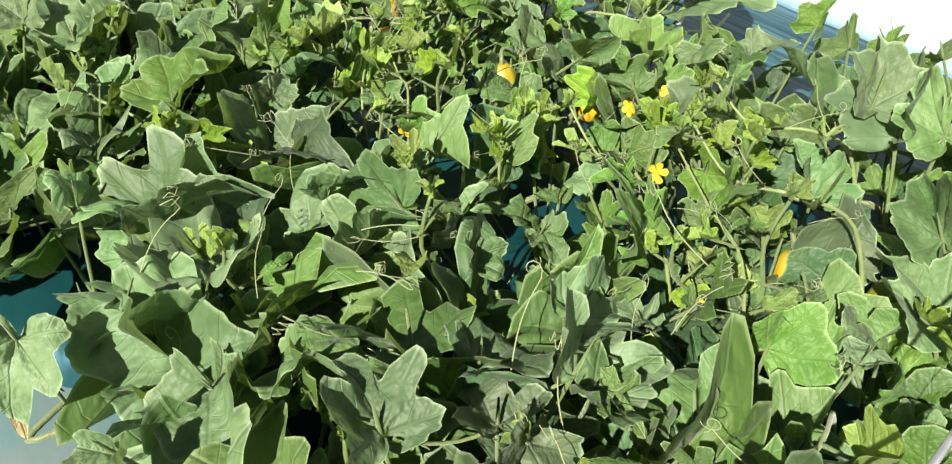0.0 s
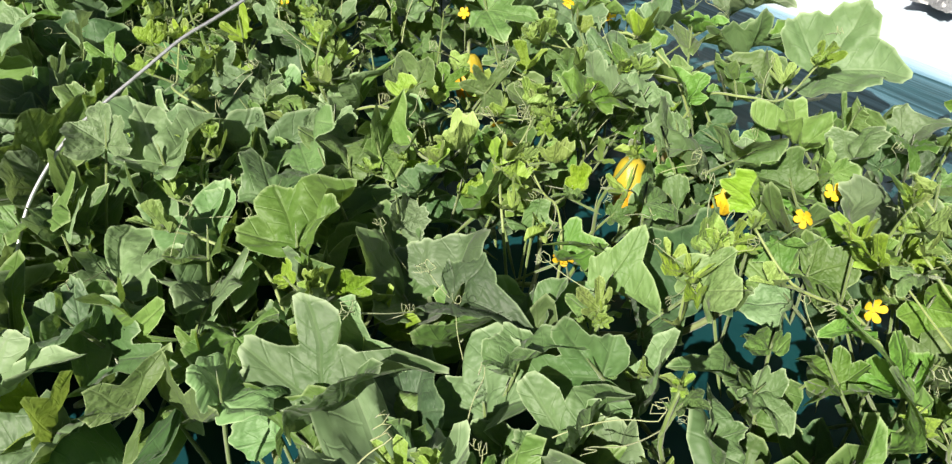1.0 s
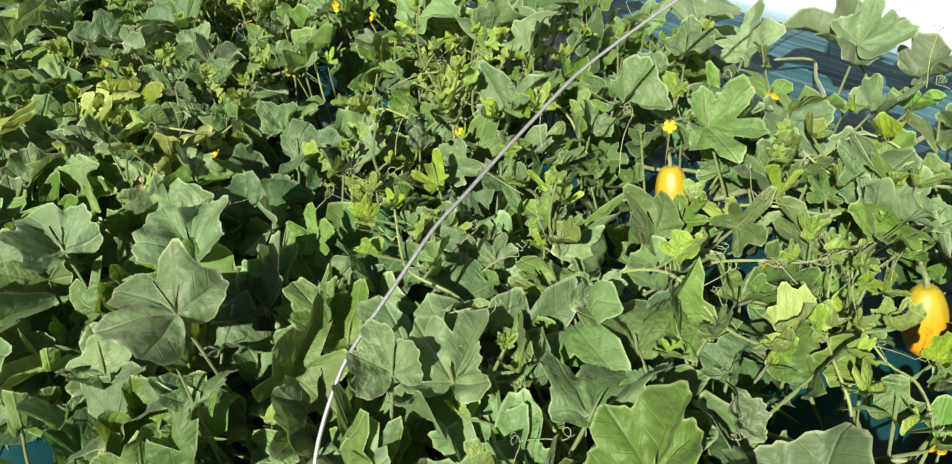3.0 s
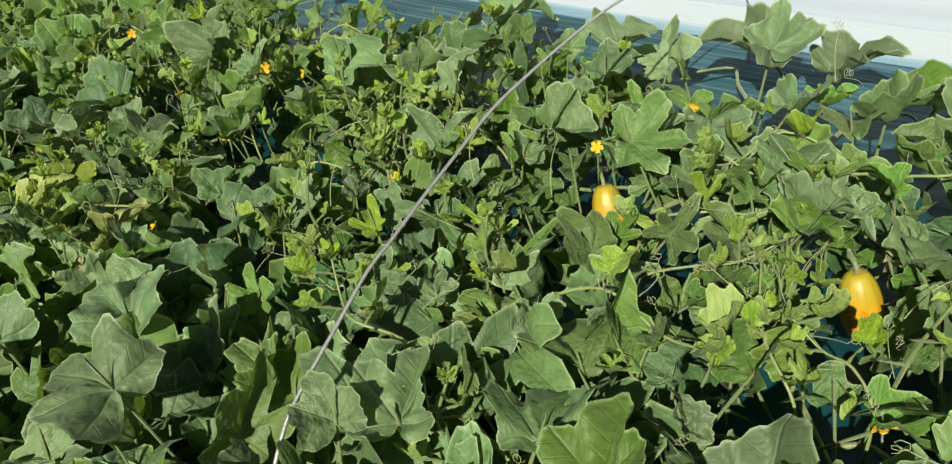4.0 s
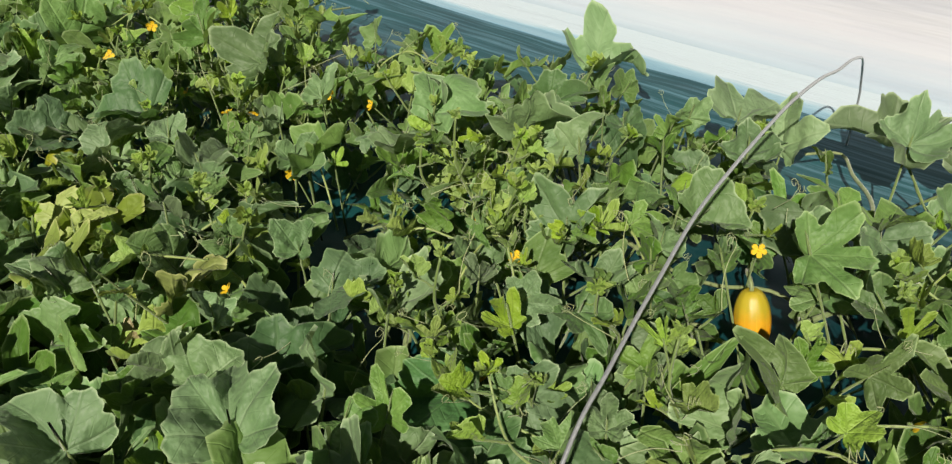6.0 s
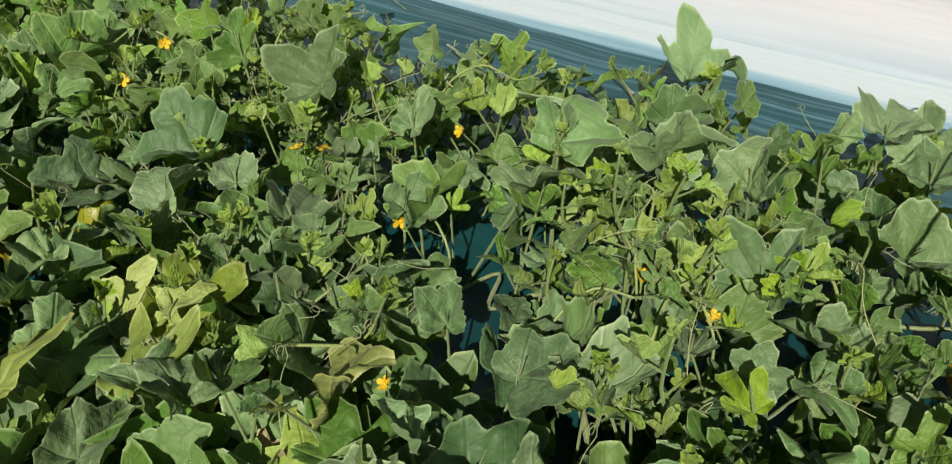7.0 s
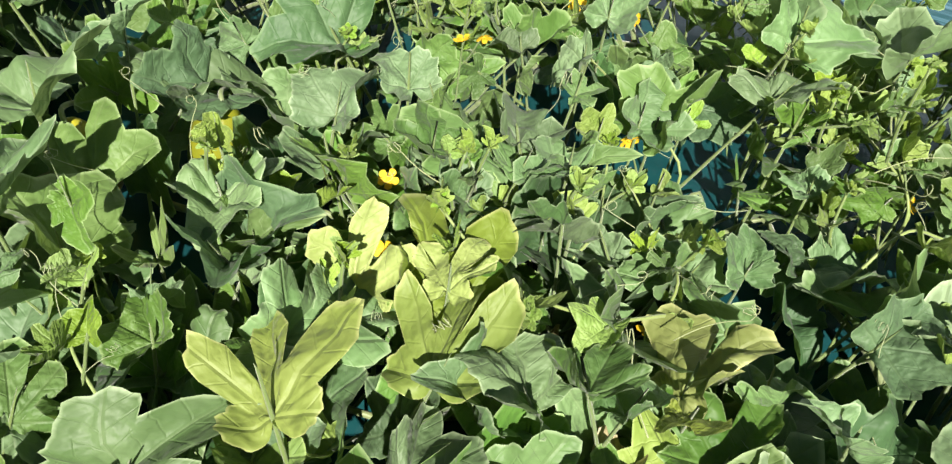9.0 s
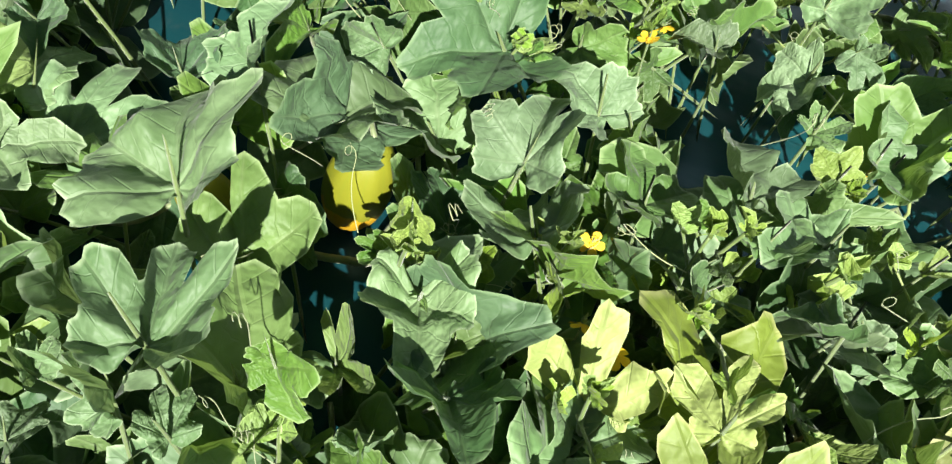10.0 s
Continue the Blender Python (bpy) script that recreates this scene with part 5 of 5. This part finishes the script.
def runner(x, y, way, rng):
    """A young runner arching over the leaves, with small leaves, a tendril and a tuft at its end."""
    base = Vector((x, y, 0.03))
    ob = owner(base)
    out = Vector((math.cos(way), math.sin(way), 0))
    side = Vector((-out.y, out.x, 0)) * rng.uniform(-0.05, 0.05)
    length, top = rng.uniform(0.18, 0.30), rng.uniform(0.13, 0.18)
    pts = smooth_line([base, base + out * length * 0.18 + Vector((0, 0, top * 0.6)), base + out * length * 0.45 + side + Vector((0, 0, top - 0.03)),
                       base + out * length * 0.75 + side * 0.4 + Vector((0, 0, top - 0.045)), base + out * length - side * 0.5 + Vector((0, 0, top - 0.01))], 5)
    bm = bmesh.new()
    tube(bm, pts, [0.0023 - 0.0010 * i / len(pts) for i in range(len(pts))], 5)
    part("runner_stem", mesh_of("runner_stem", bm, RUNNER), ob)
    for i in (9, 14, 18):
        turn = math.degrees(way) + rng.choice((-1, 1)) * rng.uniform(40, 100)
        p = pts[i]
        off = Vector((math.cos(radians(turn)), math.sin(radians(turn)), 0.5)) * rng.uniform(0.02, 0.035)
        add_leaf(ob, rng, p + off, turn, rng.uniform(0, 50), rng.uniform(-30, 30), rng.uniform(0.026, 0.042), rng.choice((6, 6, 1)), foot=p)
    add_tendril(ob, rng, pts[12], rng.uniform(0.06, 0.09))
    for i in range(3):
        part("young_leaf", rng.choice(KINDS[6]), ob, blade_pose(pts[-1], math.degrees(way) + 120 * i, rng.uniform(30, 70), 0, rng.uniform(0.014, 0.024)))


def climber(start, end, bow, rng):
    """A pale young vine laid over the leaves from start to end, bowed sideways, with a small leaf or a tendril at each joint."""
    a, b = Vector(start), Vector(end)
    ob = owner(a)
    side = Vector((a.y - b.y, b.x - a.x, 0)).normalized() * bow
    pts = smooth_line([Vector((a.x, a.y, 0.04)), a + side * 0.3, a.lerp(b, 0.33) + side + Vector((0, 0, 0.012)), a.lerp(b, 0.66) + side * 0.7 - Vector((0, 0, 0.006)), b], 5)
    bm = bmesh.new()
    tube(bm, pts, [0.0019 - 0.0009 * i / len(pts) for i in range(len(pts))], 6)
    part("runner_stem", mesh_of("runner_stem", bm, RUNNER), ob)
    turn = rng.uniform(0, 360)
    for i in range(7, len(pts) - 1, 4):
        turn += 150 + rng.uniform(-30, 30)
        off = Vector((math.cos(radians(turn)), math.sin(radians(turn)), 0.4)) * rng.uniform(0.016, 0.03)
        add_leaf(ob, rng, pts[i] + off, turn, rng.uniform(0, 45), rng.uniform(-30, 30), rng.uniform(0.022, 0.036), 6, foot=pts[i])
        add_tendril(ob, rng, pts[i], rng.uniform(0.05, 0.09))
    for i in range(3):
        part("young_leaf", rng.choice(KINDS[6]), ob, blade_pose(b, turn + 120 * i, rng.uniform(30, 70), 0, rng.uniform(0.012, 0.02)))


climber_rng = random.Random(41)
CLIMBERS = [((0.680, 1.114, 0.12), (0.806, 1.221, 0.17), 0.020), ((0.782, 1.906, 0.12), (0.963, 2.175, 0.17), -0.015), ((0.543, 1.554, 0.12), (0.518, 1.727, 0.17), 0.020),
            ((0.727, 1.779, 0.12), (0.790, 1.833, 0.17), 0.010), ((0.760, 1.352, 0.12), (0.861, 1.212, 0.17), -0.020), ((0.778, 1.896, 0.12), (0.986, 1.952, 0.17), 0.030),
            ((0.445, 2.116, 0.12), (0.580, 2.181, 0.17), -0.040), ((0.525, 2.498, 0.12), (0.659, 2.592, 0.17), 0.005), ((0.161, 2.480, 0.12), (0.240, 2.557, 0.17), 0.020),
            ((0.747, 0.576, 0.12), (0.889, 0.793, 0.17), -0.030), ((0.704, 1.057, 0.12), (0.736, 1.152, 0.17), -0.010), ((0.752, 0.922, 0.12), (0.782, 0.923, 0.17), 0.005),
            ((0.710, 2.154, 0.12), (0.921, 2.483, 0.17), 0.015)]
for start, end, bow in CLIMBERS:
    climber(start, end, bow, climber_rng)

runner_rng = random.Random(29)
for _ in range(38):
    x, y = runner_rng.uniform(0.40, 1.20), runner_rng.uniform(0.45, 3.3)
    way = runner_rng.uniform(0, 2 * math.pi)
    if not bare(x, y) and not bare(x + 0.1 * math.cos(way), y + 0.1 * math.sin(way)) and x + 0.3 * math.cos(way) > 0.2:
        runner(x, y, way, runner_rng)

melon((0.919, 1.147, 0.049), 0.049, 0.80, (0.10, 0.25, 1.0), "ripe", "ripe orange-yellow oblong melon with a green shoulder on black film")
melon((0.934, 1.530, 0.046), 0.046, 0.84, (0.2, 0.3, 1.0), "ripe", "ripe orange melon half hidden under vine leaves")
melon((0.388, 2.748, 0.070), 0.070, 0.58, (-0.25, -0.1, 1.0), "yellow", "slim yellow melon ripening under a broad leaf")
melon((0.478, 2.642, 0.068), 0.068, 0.78, (0.1, -0.2, 1.0), "turning", "ribbed green-yellow melon ripening among the leaves")
melon((1.039, 1.082, 0.034), 0.036, 0.95, (0.3, 0.2, 1.0), "yellow", "small pale yellow melon tucked between the vine leaves")
melon((0.964, 0.652, 0.034), 0.036, 0.95, (0.2, 0.4, 1.0), "ripe", "small orange melon lying in the shade of the leaves")
melon((1.006, 0.566, 0.036), 0.038, 0.90, (0.3, 0.1, 1.0), "turning", "small greenish-yellow melon under a broad leaf")

flower_rng = random.Random(8)
BLOOMS = []
BLOOMS += [(0.775, 1.237, 0.13), (1.066, 1.432, 0.13), (1.044, 0.942, 0.11), (0.959, 0.928, 0.12), (0.875, 0.796, 0.13), (0.585, 1.436, 0.12),
           (0.367, 0.958, 0.12), (0.300, 0.932, 0.13), (0.794, 0.647, 0.09), (0.634, 0.594, 0.13), (0.697, 1.043, 0.12), (0.804, 1.299, 0.12),
           (0.787, 1.904, 0.12), (1.105, 1.648, 0.12), (1.030, 1.443, 0.14), (1.108, 1.490, 0.15), (1.150, 1.436, 0.13), (0.446, 2.032, 0.15),
           (0.857, 2.973, 0.16), (0.697, 3.178, 0.14), (0.723, 2.917, 0.15), (0.551, 1.614, 0.11), (0.630, 1.444, 0.11), (0.742, 1.793, 0.14)]
BLOOMS += [(0.588, 1.720, 0.08), (0.721, 2.453, 0.16), (0.925, 2.296, 0.14), (0.753, 3.337, 0.13), (0.713, 3.140, 0.13), (0.733, 2.884, 0.14),
           (1.033, 1.511, 0.15), (0.934, 1.541, 0.16), (0.465, 2.108, 0.12), (0.768, 2.446, 0.14), (0.685, 2.215, 0.14), (0.884, 2.369, 0.16),
           (0.737, 2.630, 0.14), (0.400, 2.360, 0.14), (0.492, 2.415, 0.13), (0.417, 2.392, 0.13), (0.667, 2.648, 0.14)]
for x, y, z in BLOOMS:
    p = Vector((x, y, z))
    add_flower(owner(p), flower_rng, p, flower_rng.uniform(0.009, 0.013))
